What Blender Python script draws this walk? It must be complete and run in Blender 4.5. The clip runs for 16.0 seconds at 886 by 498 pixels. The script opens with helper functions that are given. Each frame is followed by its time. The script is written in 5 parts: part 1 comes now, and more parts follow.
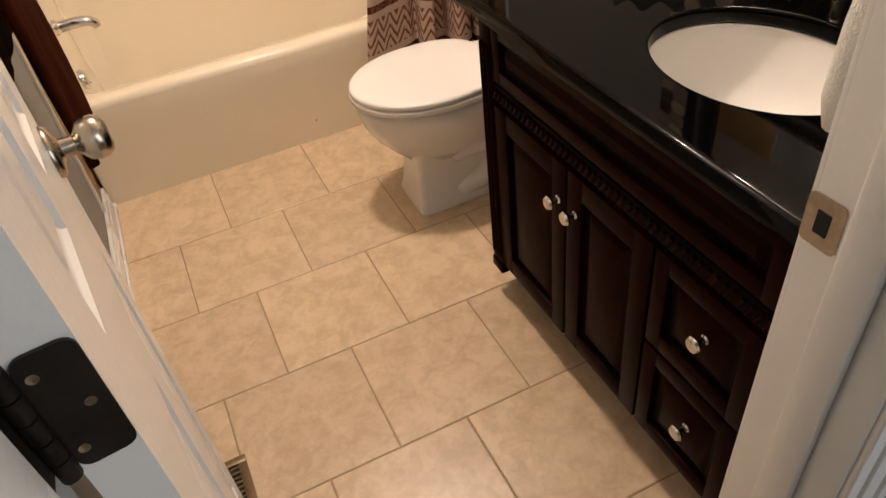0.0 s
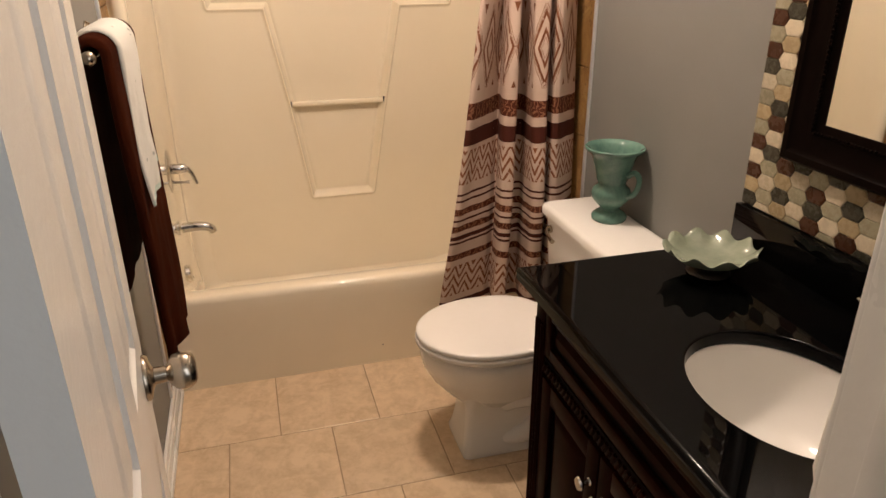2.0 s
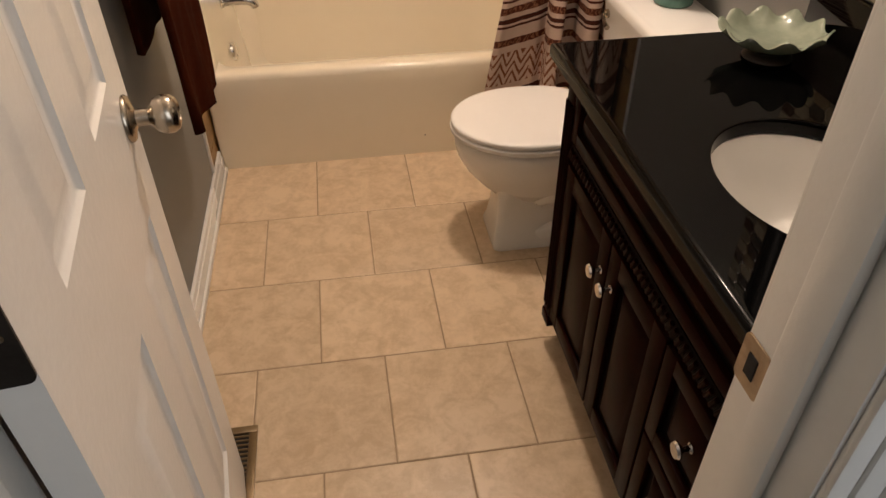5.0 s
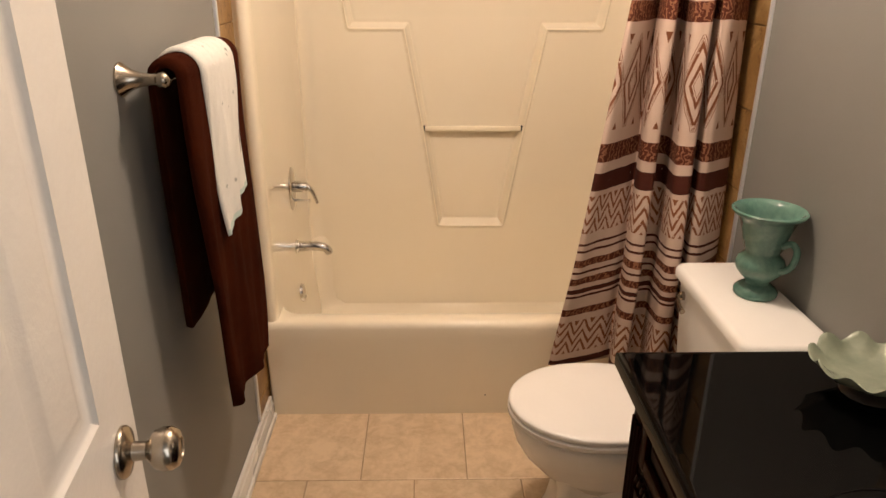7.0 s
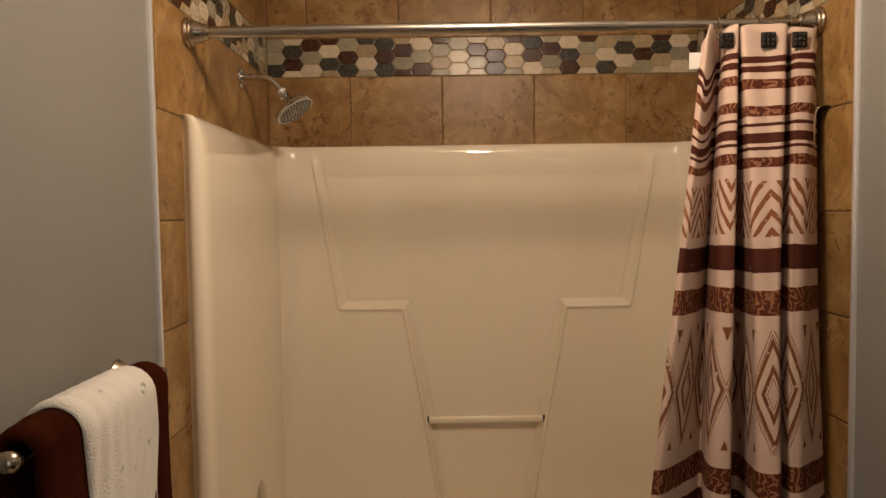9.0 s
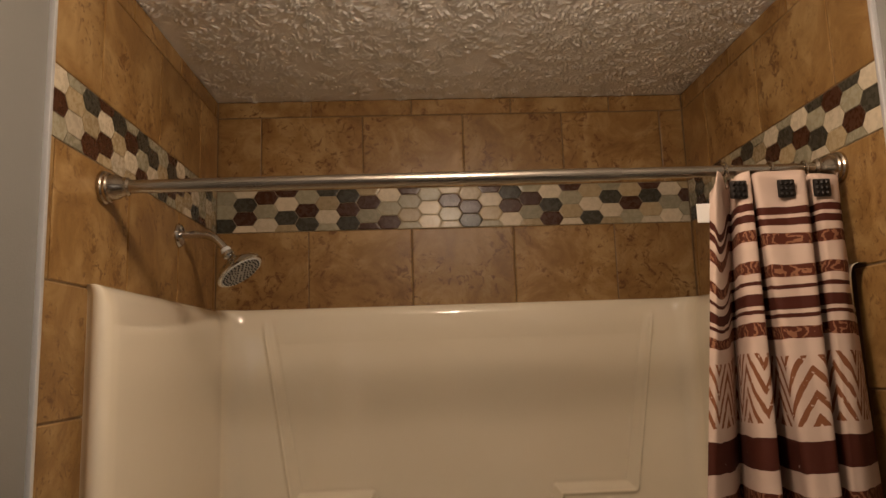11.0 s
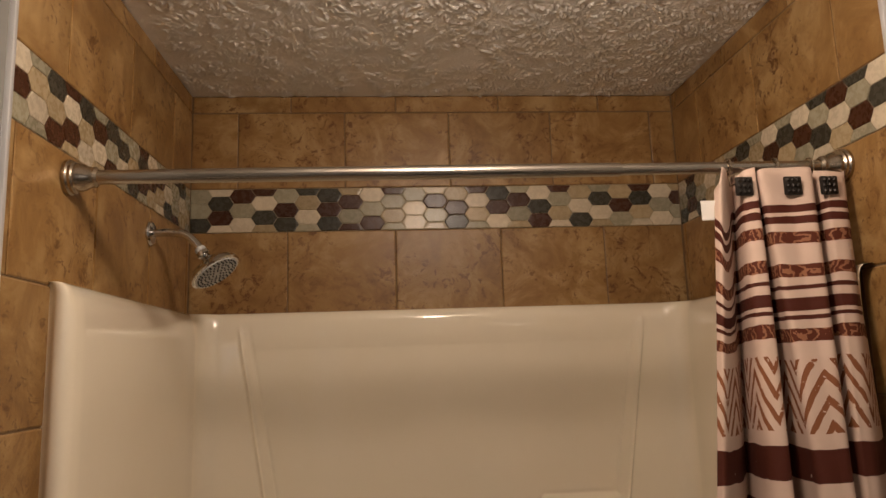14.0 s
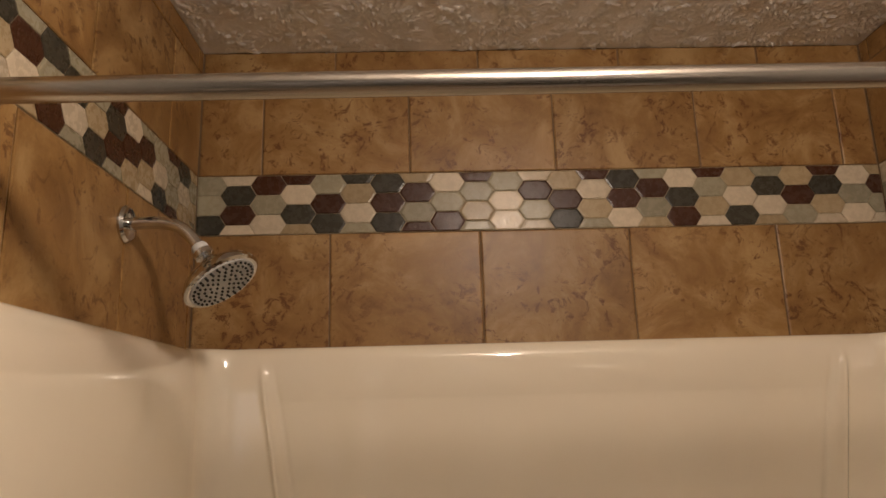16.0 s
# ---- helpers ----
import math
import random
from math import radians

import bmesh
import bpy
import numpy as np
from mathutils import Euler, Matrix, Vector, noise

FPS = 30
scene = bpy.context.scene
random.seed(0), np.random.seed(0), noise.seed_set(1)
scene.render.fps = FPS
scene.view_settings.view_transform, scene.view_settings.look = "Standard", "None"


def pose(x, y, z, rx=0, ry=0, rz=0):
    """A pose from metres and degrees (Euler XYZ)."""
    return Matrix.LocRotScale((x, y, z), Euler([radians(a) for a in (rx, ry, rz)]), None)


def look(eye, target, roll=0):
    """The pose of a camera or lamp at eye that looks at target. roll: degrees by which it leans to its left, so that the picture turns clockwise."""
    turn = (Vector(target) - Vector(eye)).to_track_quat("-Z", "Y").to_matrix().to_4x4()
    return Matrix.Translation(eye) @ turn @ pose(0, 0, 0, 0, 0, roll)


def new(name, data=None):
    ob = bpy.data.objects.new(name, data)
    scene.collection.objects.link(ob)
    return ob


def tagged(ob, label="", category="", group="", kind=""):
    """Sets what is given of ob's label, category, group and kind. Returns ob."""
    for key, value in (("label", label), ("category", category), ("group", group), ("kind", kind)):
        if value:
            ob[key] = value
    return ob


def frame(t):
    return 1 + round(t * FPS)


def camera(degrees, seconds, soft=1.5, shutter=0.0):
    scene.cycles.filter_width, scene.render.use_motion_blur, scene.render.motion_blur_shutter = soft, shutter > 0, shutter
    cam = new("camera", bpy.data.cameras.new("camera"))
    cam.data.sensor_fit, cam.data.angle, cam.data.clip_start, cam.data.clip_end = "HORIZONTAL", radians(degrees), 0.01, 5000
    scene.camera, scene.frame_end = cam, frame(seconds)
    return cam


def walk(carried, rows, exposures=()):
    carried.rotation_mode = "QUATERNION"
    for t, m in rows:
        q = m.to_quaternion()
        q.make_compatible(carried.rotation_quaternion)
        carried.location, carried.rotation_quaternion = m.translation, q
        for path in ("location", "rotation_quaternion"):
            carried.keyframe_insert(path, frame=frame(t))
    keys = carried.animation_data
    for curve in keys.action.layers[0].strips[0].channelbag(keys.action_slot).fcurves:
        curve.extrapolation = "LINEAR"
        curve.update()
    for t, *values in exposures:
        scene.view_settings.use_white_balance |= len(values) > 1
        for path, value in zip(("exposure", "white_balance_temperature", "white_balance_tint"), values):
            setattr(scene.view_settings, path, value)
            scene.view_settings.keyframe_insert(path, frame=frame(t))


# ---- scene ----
cam = camera(64.4, 16.0)
PATH = [
    (0, (0.339, -3.101, 1.345), (0.864, -1.685, 0.034), -7.6),
    (0.5, (0.339, -3.115, 1.382), (0.923, -1.628, 0.179), -6.4),
    (1, (0.341, -3.125, 1.434), (0.95, -1.523, 0.404), -4.7),
    (1.5, (0.355, -3.131, 1.473), (0.93, -1.431, 0.589), -3.1),
    (2, (0.361, -3.159, 1.485), (0.849, -1.39, 0.689), -0.3),
    (2.5, (0.318, -3.248, 1.501), (0.86, -1.464, 0.776), 0.6),
    (3, (0.351, -3.288, 1.479), (0.754, -1.506, 0.665), -0.7),
    (3.5, (0.439, -3.338, 1.445), (0.631, -1.593, 0.487), 2.1),
    (3.7, (0.58, -3.337, 1.44), (0.643, -1.649, 0.368), -0.5),
    (6, (0.41, -3.007, 1.358), (0.75, -1.494, 0.095), -0.4),
    (6.5, (0.458, -2.991, 1.417), (0.738, -1.31, 0.37), 0.1),
    (6.9, (0.533, -2.999, 1.479), (0.614, -1.165, 0.686), 1.3),
    (7, (0.553, -2.955, 1.485), (0.598, -1.102, 0.734), 0.4),
    (7.5, (0.568, -2.875, 1.515), (0.531, -0.959, 0.942), -0.3),
    (8, (0.531, -2.778, 1.561), (0.631, -0.815, 1.191), 0.5),
    (8.5, (0.527, -2.693, 1.58), (0.632, -0.705, 1.386), -0.1),
    (9, (0.593, -2.482, 1.577), (0.601, -0.484, 1.474), -0.8),
    (9.5, (0.627, -2.317, 1.63), (0.678, -0.317, 1.631), -0.8),
    (10, (0.62, -2.246, 1.641), (0.731, -0.258, 1.828), -1.8),
    (10.2, (0.603, -2.223, 1.652), (0.716, -0.238, 1.866), -1.9),
    (12.3, (0.653, -2.168, 1.663), (0.661, -0.219, 2.109), -1.5),
    (12.5, (0.653, -2.173, 1.663), (0.701, -0.228, 2.124), -1.4),
    (13, (0.64, -2.17, 1.658), (0.747, -0.22, 2.089), -1.4),
    (13.5, (0.619, -2.159, 1.657), (0.791, -0.203, 2.04), -1.7),
    (14, (0.584, -2.096, 1.651), (0.74, -0.128, 1.972), -1.9),
    (14.5, (0.612, -1.898, 1.66), (0.679, 0.062, 2.05), -0.7),
    (15, (0.601, -1.691, 1.654), (0.61, 0.274, 2.027), -1.0),
    (15.5, (0.532, -1.527, 1.677), (0.579, 0.426, 2.104), -1.9),
    (16, (0.485, -1.464, 1.685), (0.54, 0.486, 2.125), -1.6),
]
EXPOSURES = [(0.0, 0.28, 6250, 10), (0.8, 0.30, 6300, 10), (1.5, -0.02, 6350, 10), (2.5, -0.08, 6400, 10), (3.5, -0.22, 6500, 10), (6.0, 0.18, 6350, 10), (6.5, 0.29, 6350, 10), (7.0, 0.0, 6500, 10),
             (7.6, -0.50, 6700, 10), (8.4, -0.78, 6800, 10), (9.0, -1.08, 6950, 10), (10.0, -1.70, 7150, 10), (12.5, -1.30, 6250, 10), (13.5, -1.34, 6350, 10), (14.5, -1.24, 6450, 10), (16.0, -1.08, 6250, 10)]
walk(cam, [(t, look(eye, target, roll)) for t, eye, target, roll in PATH], EXPOSURES)

# ---------------------------------------------------------------- light
world = bpy.data.worlds.new("world")
scene.world = world
world.use_nodes = True
sky = world.node_tree.nodes.new("ShaderNodeTexSky")
sky.sky_type, sky.sun_disc = "NISHITA", False
sky.sun_elevation, sky.sun_rotation = radians(35), radians(200)
back = world.node_tree.nodes["Background"]
back.inputs["Strength"].default_value = 0.08
world.node_tree.links.new(sky.outputs["Color"], back.inputs["Color"])

WARM = (1.0, 0.79, 0.625)


def lamp(name, kind, place, watts, colour, size, m=None):
    data = bpy.data.lights.new(name, kind)
    data.energy, data.color = watts, colour
    if kind == "POINT":
        data.shadow_soft_size = size
    else:
        data.shape, data.size, data.size_y = "RECTANGLE", size[0], size[1]
    ob = new(name, data)
    ob.matrix_world = m if m else pose(*place)
    return ob


LAMP = (0.80, -1.36, 2.355)
lamp("ceiling_bulb", "POINT", LAMP, 52.0, WARM, 0.06)
down = lamp("dome_light", "AREA", (LAMP[0], LAMP[1], 2.334), 4.0, WARM, (0.18, 0.18))
down.data.shape = "DISK"
for k in range(4):
    lamp("vanity_bulb", "POINT", (1.375, -2.08 - 0.15 * k, 1.93), 1.0, WARM, 0.044)
# added cool fill lamp in the unseen hall, with no window behind it
lamp("hall_fill", "AREA", None, 18.0, (0.93, 0.96, 1.0), (1.3, 1.7), look((1.25, -4.5, 1.5), (0.45, -2.9, 1.15)))

# ---------------------------------------------------------------- materials
def node(nt, kind, **kw):
    n = nt.nodes.new(kind)
    for k, v in kw.items():
        if k in n.inputs:
            n.inputs[k].default_value = v
    return n


def start(name):
    m = bpy.data.materials.new(name)
    m.use_nodes = True
    nt = m.node_tree
    return m, nt, nt.nodes["Principled BSDF"]


def ramp(nt, stops, constant=False):
    r = nt.nodes.new("ShaderNodeValToRGB")
    r.color_ramp.interpolation = "CONSTANT" if constant else "LINEAR"
    els = r.color_ramp.elements
    while len(els) < len(stops):
        els.new(0.5)
    for e, (p, c) in zip(els, stops):
        e.position = p
    for e, (p, c) in zip(els, stops):
        e.color = (*c, 1) if len(c) == 3 else c
    return r


def math_node(nt, op, a, b=None, c=None):
    n = nt.nodes.new("ShaderNodeMath")
    n.operation = op
    for i, v in enumerate((a, b, c)):
        if v is None:
            continue
        if isinstance(v, (int, float)):
            n.inputs[i].default_value = v
        else:
            nt.links.new(v, n.inputs[i])
    return n.outputs[0]


def surface(name, light, dark, rough=0.5, metal=0.0, scale=6.0, fine=90.0, mix=(0.35, 0.65), bump=0.05, bump_scale=None,
            coat=0.0, per_piece=False, rough_var=0.06, sheen=0.0, detail=8.0, spec=0.5):
    """A surface with broad blotches, fine grain, varied gloss and fine relief."""
    m, nt, p = start(name)
    L = nt.links.new
    co = nt.nodes.new("ShaderNodeTexCoord")
    n1 = node(nt, "ShaderNodeTexNoise", Scale=scale, Detail=detail, Roughness=0.6, Distortion=0.6)
    n2 = node(nt, "ShaderNodeTexNoise", Scale=fine, Detail=4.0, Roughness=0.6)
    for n in (n1, n2):
        n.noise_dimensions = "4D"
        L(co.outputs["Object"], n.inputs["Vector"])
    if per_piece:
        info = nt.nodes.new("ShaderNodeObjectInfo")
        w = math_node(nt, "MULTIPLY", info.outputs["Random"], 60.0)
        L(w, n1.inputs["W"])
        L(w, n2.inputs["W"])
    both = math_node(nt, "ADD", math_node(nt, "MULTIPLY", n1.outputs["Fac"], 0.75), math_node(nt, "MULTIPLY", n2.outputs["Fac"], 0.25))
    r = ramp(nt, [(mix[0], dark), (mix[1], light)])
    L(both, r.inputs[0])
    colour = r.outputs[0]
    if per_piece:
        hsv = nt.nodes.new("ShaderNodeHueSaturation")
        L(math_node(nt, "ADD", math_node(nt, "MULTIPLY", info.outputs["Random"], 0.16), 0.92), hsv.inputs["Value"])
        L(colour, hsv.inputs["Color"])
        colour = hsv.outputs[0]
    L(colour, p.inputs["Base Color"])
    L(math_node(nt, "ADD", math_node(nt, "MULTIPLY", n1.outputs["Fac"], 2 * rough_var), rough - rough_var), p.inputs["Roughness"])
    p.inputs["Metallic"].default_value = metal
    p.inputs["Coat Weight"].default_value = coat
    p.inputs["Specular IOR Level"].default_value = spec
    p.inputs["Sheen Weight"].default_value = sheen
    if bump:
        b = node(nt, "ShaderNodeBump", Strength=bump, Distance=0.01)
        src = n2
        if bump_scale:
            src = node(nt, "ShaderNodeTexNoise", Scale=bump_scale, Detail=3.0)
            L(co.outputs["Object"], src.inputs["Vector"])
        L(src.outputs["Fac"], b.inputs["Height"])
        L(b.outputs[0], p.inputs["Normal"])
    return m


M_PAINT = surface("grey_wall_paint", (0.228, 0.223, 0.207), (0.208, 0.203, 0.188), 0.55, scale=1.5, fine=160, bump=0.06, bump_scale=260)
M_HALL = surface("hall_paint", (0.5, 0.49, 0.46), (0.46, 0.45, 0.42), 0.6, scale=1.5, fine=160, bump=0.06, bump_scale=260)
M_CARPET = surface("hall_carpet", (0.30, 0.25, 0.19), (0.22, 0.18, 0.13), 0.95, scale=30, fine=400, bump=0.5)
M_CEIL = surface("ceiling_plaster", (0.88, 0.85, 0.81), (0.84, 0.81, 0.77), 0.30, scale=3, fine=120, bump=0.2, bump_scale=150)
M_TRIM = surface("white_trim_paint", (0.80, 0.78, 0.74), (0.75, 0.73, 0.69), 0.28, scale=2, fine=60, bump=0.03, bump_scale=120)
M_DOOR = surface("white_door_paint", (0.80, 0.78, 0.74), (0.76, 0.74, 0.70), 0.25, scale=2, fine=90, bump=0.05, bump_scale=90)
M_GROUT = surface("brown_grout", (0.23, 0.15, 0.08), (0.16, 0.10, 0.055), 0.85, scale=10, fine=200, bump=0.2)
M_FLOORGROUT = surface("tan_grout", (0.38, 0.275, 0.17), (0.30, 0.21, 0.125), 0.85, scale=10, fine=200, bump=0.2)
M_FLOORTILE = surface("floor_tile", (0.675, 0.52, 0.352), (0.53, 0.388, 0.244), 0.33, scale=17, fine=70, mix=(0.40, 0.585), bump=0.05, per_piece=True)
M_ACRYLIC = surface("almond_fibreglass", (0.87, 0.79, 0.63), (0.85, 0.765, 0.605), 0.06, scale=1.2, fine=30, bump=0.05, bump_scale=6, coat=1.0, rough_var=0.02)
M_PORC = surface("white_porcelain", (0.86, 0.84, 0.80), (0.83, 0.81, 0.77), 0.08, scale=2, fine=40, bump=0.0, rough_var=0.02)
M_SEAT = surface("white_seat_plastic", (0.85, 0.82, 0.78), (0.82, 0.79, 0.75), 0.18, scale=3, fine=60, bump=0.01, bump_scale=60, rough_var=0.03)
M_CHROME = surface("chrome", (0.66, 0.65, 0.64), (0.60, 0.59, 0.58), 0.07, 1.0, scale=8, fine=80, bump=0.0, rough_var=0.03)
M_NICKEL = surface("brushed_nickel", (0.47, 0.41, 0.335), (0.39, 0.335, 0.27), 0.22, 1.0, scale=12, fine=300, bump=0.0, rough_var=0.03)
M_ROD = surface("satin_nickel_tube", (0.44, 0.40, 0.35), (0.42, 0.38, 0.33), 0.25, 1.0, scale=2, fine=20, bump=0.0, rough_var=0.01)
M_STEEL = surface("steel_tile_trim", (0.80, 0.81, 0.83), (0.74, 0.75, 0.77), 0.42, 0.65, scale=6, fine=120, bump=0.0)
M_BRONZE = surface("dark_bronze", (0.035, 0.028, 0.024), (0.015, 0.012, 0.010), 0.42, 0.6, scale=20, fine=200, bump=0.06)
M_BRASS = surface("aged_brass_plate", (0.50, 0.40, 0.29), (0.33, 0.25, 0.17), 0.35, 1.0, scale=40, fine=200, bump=0.03)
M_WOOD = surface("dark_cherry_wood", (0.017, 0.0026, 0.0013), (0.006, 0.0011, 0.0007), 0.33, scale=9, fine=120, bump=0.012, spec=0.022)
M_GLAZE = surface("black_glazed_wood", (0.0045, 0.002, 0.0014), (0.0028, 0.0014, 0.001), 0.38, scale=9, fine=120, bump=0.02, spec=0.03)
M_FRAME = surface("black_mirror_frame", (0.006, 0.003, 0.0022), (0.0035, 0.002, 0.0016), 0.32, scale=14, fine=150, bump=0.04, spec=0.02)
M_BROWNTOWEL = surface("brown_terry", (0.056, 0.0105, 0.0028), (0.026, 0.0046, 0.0014), 0.95, scale=8, fine=320, bump=0.6, bump_scale=420, spec=0.04)
M_RUBBER = surface("white_rubber", (0.62, 0.62, 0.60), (0.45, 0.45, 0.44), 0.6, scale=30, fine=200)
# near-black of chip and nozzles, also shade painted into gaps and holes
M_DARK = surface("dark_parts_and_gap_shade", (0.012, 0.010, 0.008), (0.008, 0.007, 0.006), 0.8)
M_REGISTER = surface("brown_register_enamel", (0.20, 0.135, 0.065), (0.14, 0.09, 0.04), 0.35, 0.4, scale=20, fine=150, bump=0.02)
M_JADE = surface("jade_glaze", (0.140, 0.262, 0.212), (0.070, 0.155, 0.125), 0.08, scale=16, fine=60, mix=(0.38, 0.62), bump=0.02, rough_var=0.03)
M_SAGE = surface("pale_sage_glaze", (0.30, 0.335, 0.255), (0.20, 0.235, 0.175), 0.08, scale=18, fine=70, bump=0.02, rough_var=0.03)
M_TAG = surface("white_care_tag", (0.75, 0.72, 0.68), (0.68, 0.65, 0.61), 0.7)


def granite():
    m, nt, p = start("black_granite")
    co = nt.nodes.new("ShaderNodeTexCoord")
    v = node(nt, "ShaderNodeTexVoronoi", Scale=420.0)
    n = node(nt, "ShaderNodeTexNoise", Scale=60.0, Detail=6.0)
    for q in (v, n):
        nt.links.new(co.outputs["Object"], q.inputs["Vector"])
    mixed = math_node(nt, "ADD", math_node(nt, "MULTIPLY", v.outputs["Color"], 0.5), math_node(nt, "MULTIPLY", n.outputs["Fac"], 0.5))
    r = ramp(nt, [(0.50, (0.0015, 0.0015, 0.0015)), (0.76, (0.0025, 0.0025, 0.0025)), (0.88, (0.012, 0.0115, 0.0105))])
    nt.links.new(mixed, r.inputs[0])
    nt.links.new(r.outputs[0], p.inputs["Base Color"])
    p.inputs["Roughness"].default_value = 0.03
    p.inputs["Specular IOR Level"].default_value = 0.13
    return m


def wall_tile():
    m, nt, p = start("tan_wall_tile")
    L = nt.links.new
    co = nt.nodes.new("ShaderNodeTexCoord")
    info = nt.nodes.new("ShaderNodeObjectInfo")
    w = math_node(nt, "MULTIPLY", info.outputs["Random"], 80.0)
    n1 = node(nt, "ShaderNodeTexNoise", Scale=7.0, Detail=7.0, Roughness=0.65, Distortion=1.2)
    n2 = node(nt, "ShaderNodeTexNoise", Scale=26.0, Detail=9.0, Roughness=0.75, Distortion=1.6)
    n3 = node(nt, "ShaderNodeTexNoise", Scale=5.5, Detail=3.0)
    for n in (n1, n2, n3):
        n.noise_dimensions = "4D"
        L(co.outputs["Object"], n.inputs["Vector"])
        L(w, n.inputs["W"])
    r1 = ramp(nt, [(0.30, (0.170, 0.083, 0.024)), (0.50, (0.278, 0.156, 0.053)), (0.66, (0.400, 0.258, 0.110))])
    L(n1.outputs["Fac"], r1.inputs[0])
    # rusty veins and pits, in patches
    vein = ramp(nt, [(0.53, (0, 0, 0)), (0.60, (1, 1, 1)), (0.68, (0.3, 0.3, 0.3))])
    L(n2.outputs["Fac"], vein.inputs[0])
    patch = ramp(nt, [(0.40, (0.08, 0.08, 0.08)), (0.53, (1.0, 1.0, 1.0))])
    L(n3.outputs["Fac"], patch.inputs[0])
    fac = math_node(nt, "MULTIPLY", vein.outputs[0], patch.outputs[0])
    mx = nt.nodes.new("ShaderNodeMixRGB")
    mx.inputs[2].default_value = (0.115, 0.044, 0.012, 1)
    L(fac, mx.inputs[0])
    L(r1.outputs[0], mx.inputs[1])
    hsv = nt.nodes.new("ShaderNodeHueSaturation")
    L(math_node(nt, "ADD", math_node(nt, "MULTIPLY", info.outputs["Random"], 0.14), 0.93), hsv.inputs["Value"])
    L(mx.outputs[0], hsv.inputs["Color"])
    L(hsv.outputs[0], p.inputs["Base Color"])
    L(math_node(nt, "ADD", math_node(nt, "MULTIPLY", n1.outputs["Fac"], 0.2), 0.27), p.inputs["Roughness"])
    p.inputs["Specular IOR Level"].default_value = 0.35
    b = node(nt, "ShaderNodeBump", Strength=0.10, Distance=0.008)
    L(n2.outputs["Fac"], b.inputs["Height"])
    L(b.outputs[0], p.inputs["Normal"])
    return m


def hex_glaze(name, colour):
    """Polished stone of one colour, each piece a little lighter or darker."""
    m, nt, p = start(name)
    L = nt.links.new
    info = nt.nodes.new("ShaderNodeObjectInfo")
    geo = nt.nodes.new("ShaderNodeNewGeometry")
    both = math_node(nt, "FRACT", math_node(nt, "ADD", info.outputs["Random"], geo.outputs["Random Per Island"]))
    co = nt.nodes.new("ShaderNodeTexCoord")
    n = node(nt, "ShaderNodeTexNoise", Scale=60.0, Detail=6.0, Roughness=0.7)
    n.noise_dimensions = "4D"
    L(co.outputs["Object"], n.inputs["Vector"])
    L(math_node(nt, "MULTIPLY", both, 50.0), n.inputs["W"])
    hsv = nt.nodes.new("ShaderNodeHueSaturation")
    hsv.inputs["Color"].default_value = colour + (1,)
    L(math_node(nt, "ADD", math_node(nt, "MULTIPLY", both, 0.3), math_node(nt, "ADD", math_node(nt, "MULTIPLY", n.outputs["Fac"], 0.5), 0.58)), hsv.inputs["Value"])
    L(hsv.outputs[0], p.inputs["Base Color"])
    L(math_node(nt, "ADD", math_node(nt, "MULTIPLY", n.outputs["Fac"], 0.25), 0.15), p.inputs["Roughness"])
    p.inputs["Specular IOR Level"].default_value = 0.3
    b = node(nt, "ShaderNodeBump", Strength=0.12, Distance=0.004)
    L(n.outputs["Fac"], b.inputs["Height"])
    L(b.outputs[0], p.inputs["Normal"])
    return m


STONES = {"B": hex_glaze("brown_stone", (0.056, 0.021, 0.010)), "G": hex_glaze("green_black_stone", (0.045, 0.041, 0.029)), "C": hex_glaze("cream_stone", (0.54, 0.46, 0.335)),
          "S": hex_glaze("sage_stone", (0.30, 0.27, 0.185)), "T": hex_glaze("tan_stone", (0.37, 0.285, 0.165))}
# the mosaic bands, column by column, top to bottom: the alcove's end wall with the shower arm, from the room inwards
LEFT_BAND = "CBS STCS GTB BCBT GTC SBCT GSB SGCS STG BGBS CBT SBTC SCG BSSB GCT TSTS".split()
BACK_BAND = "SSG CGBC BSC BCGT SBG GTCS GBG TBSB CSB BSTS SCC CBSC TBG BCTS GBC SBST CGB BSTC TCG SGCT TBS BGTC CSC TBSC".split()


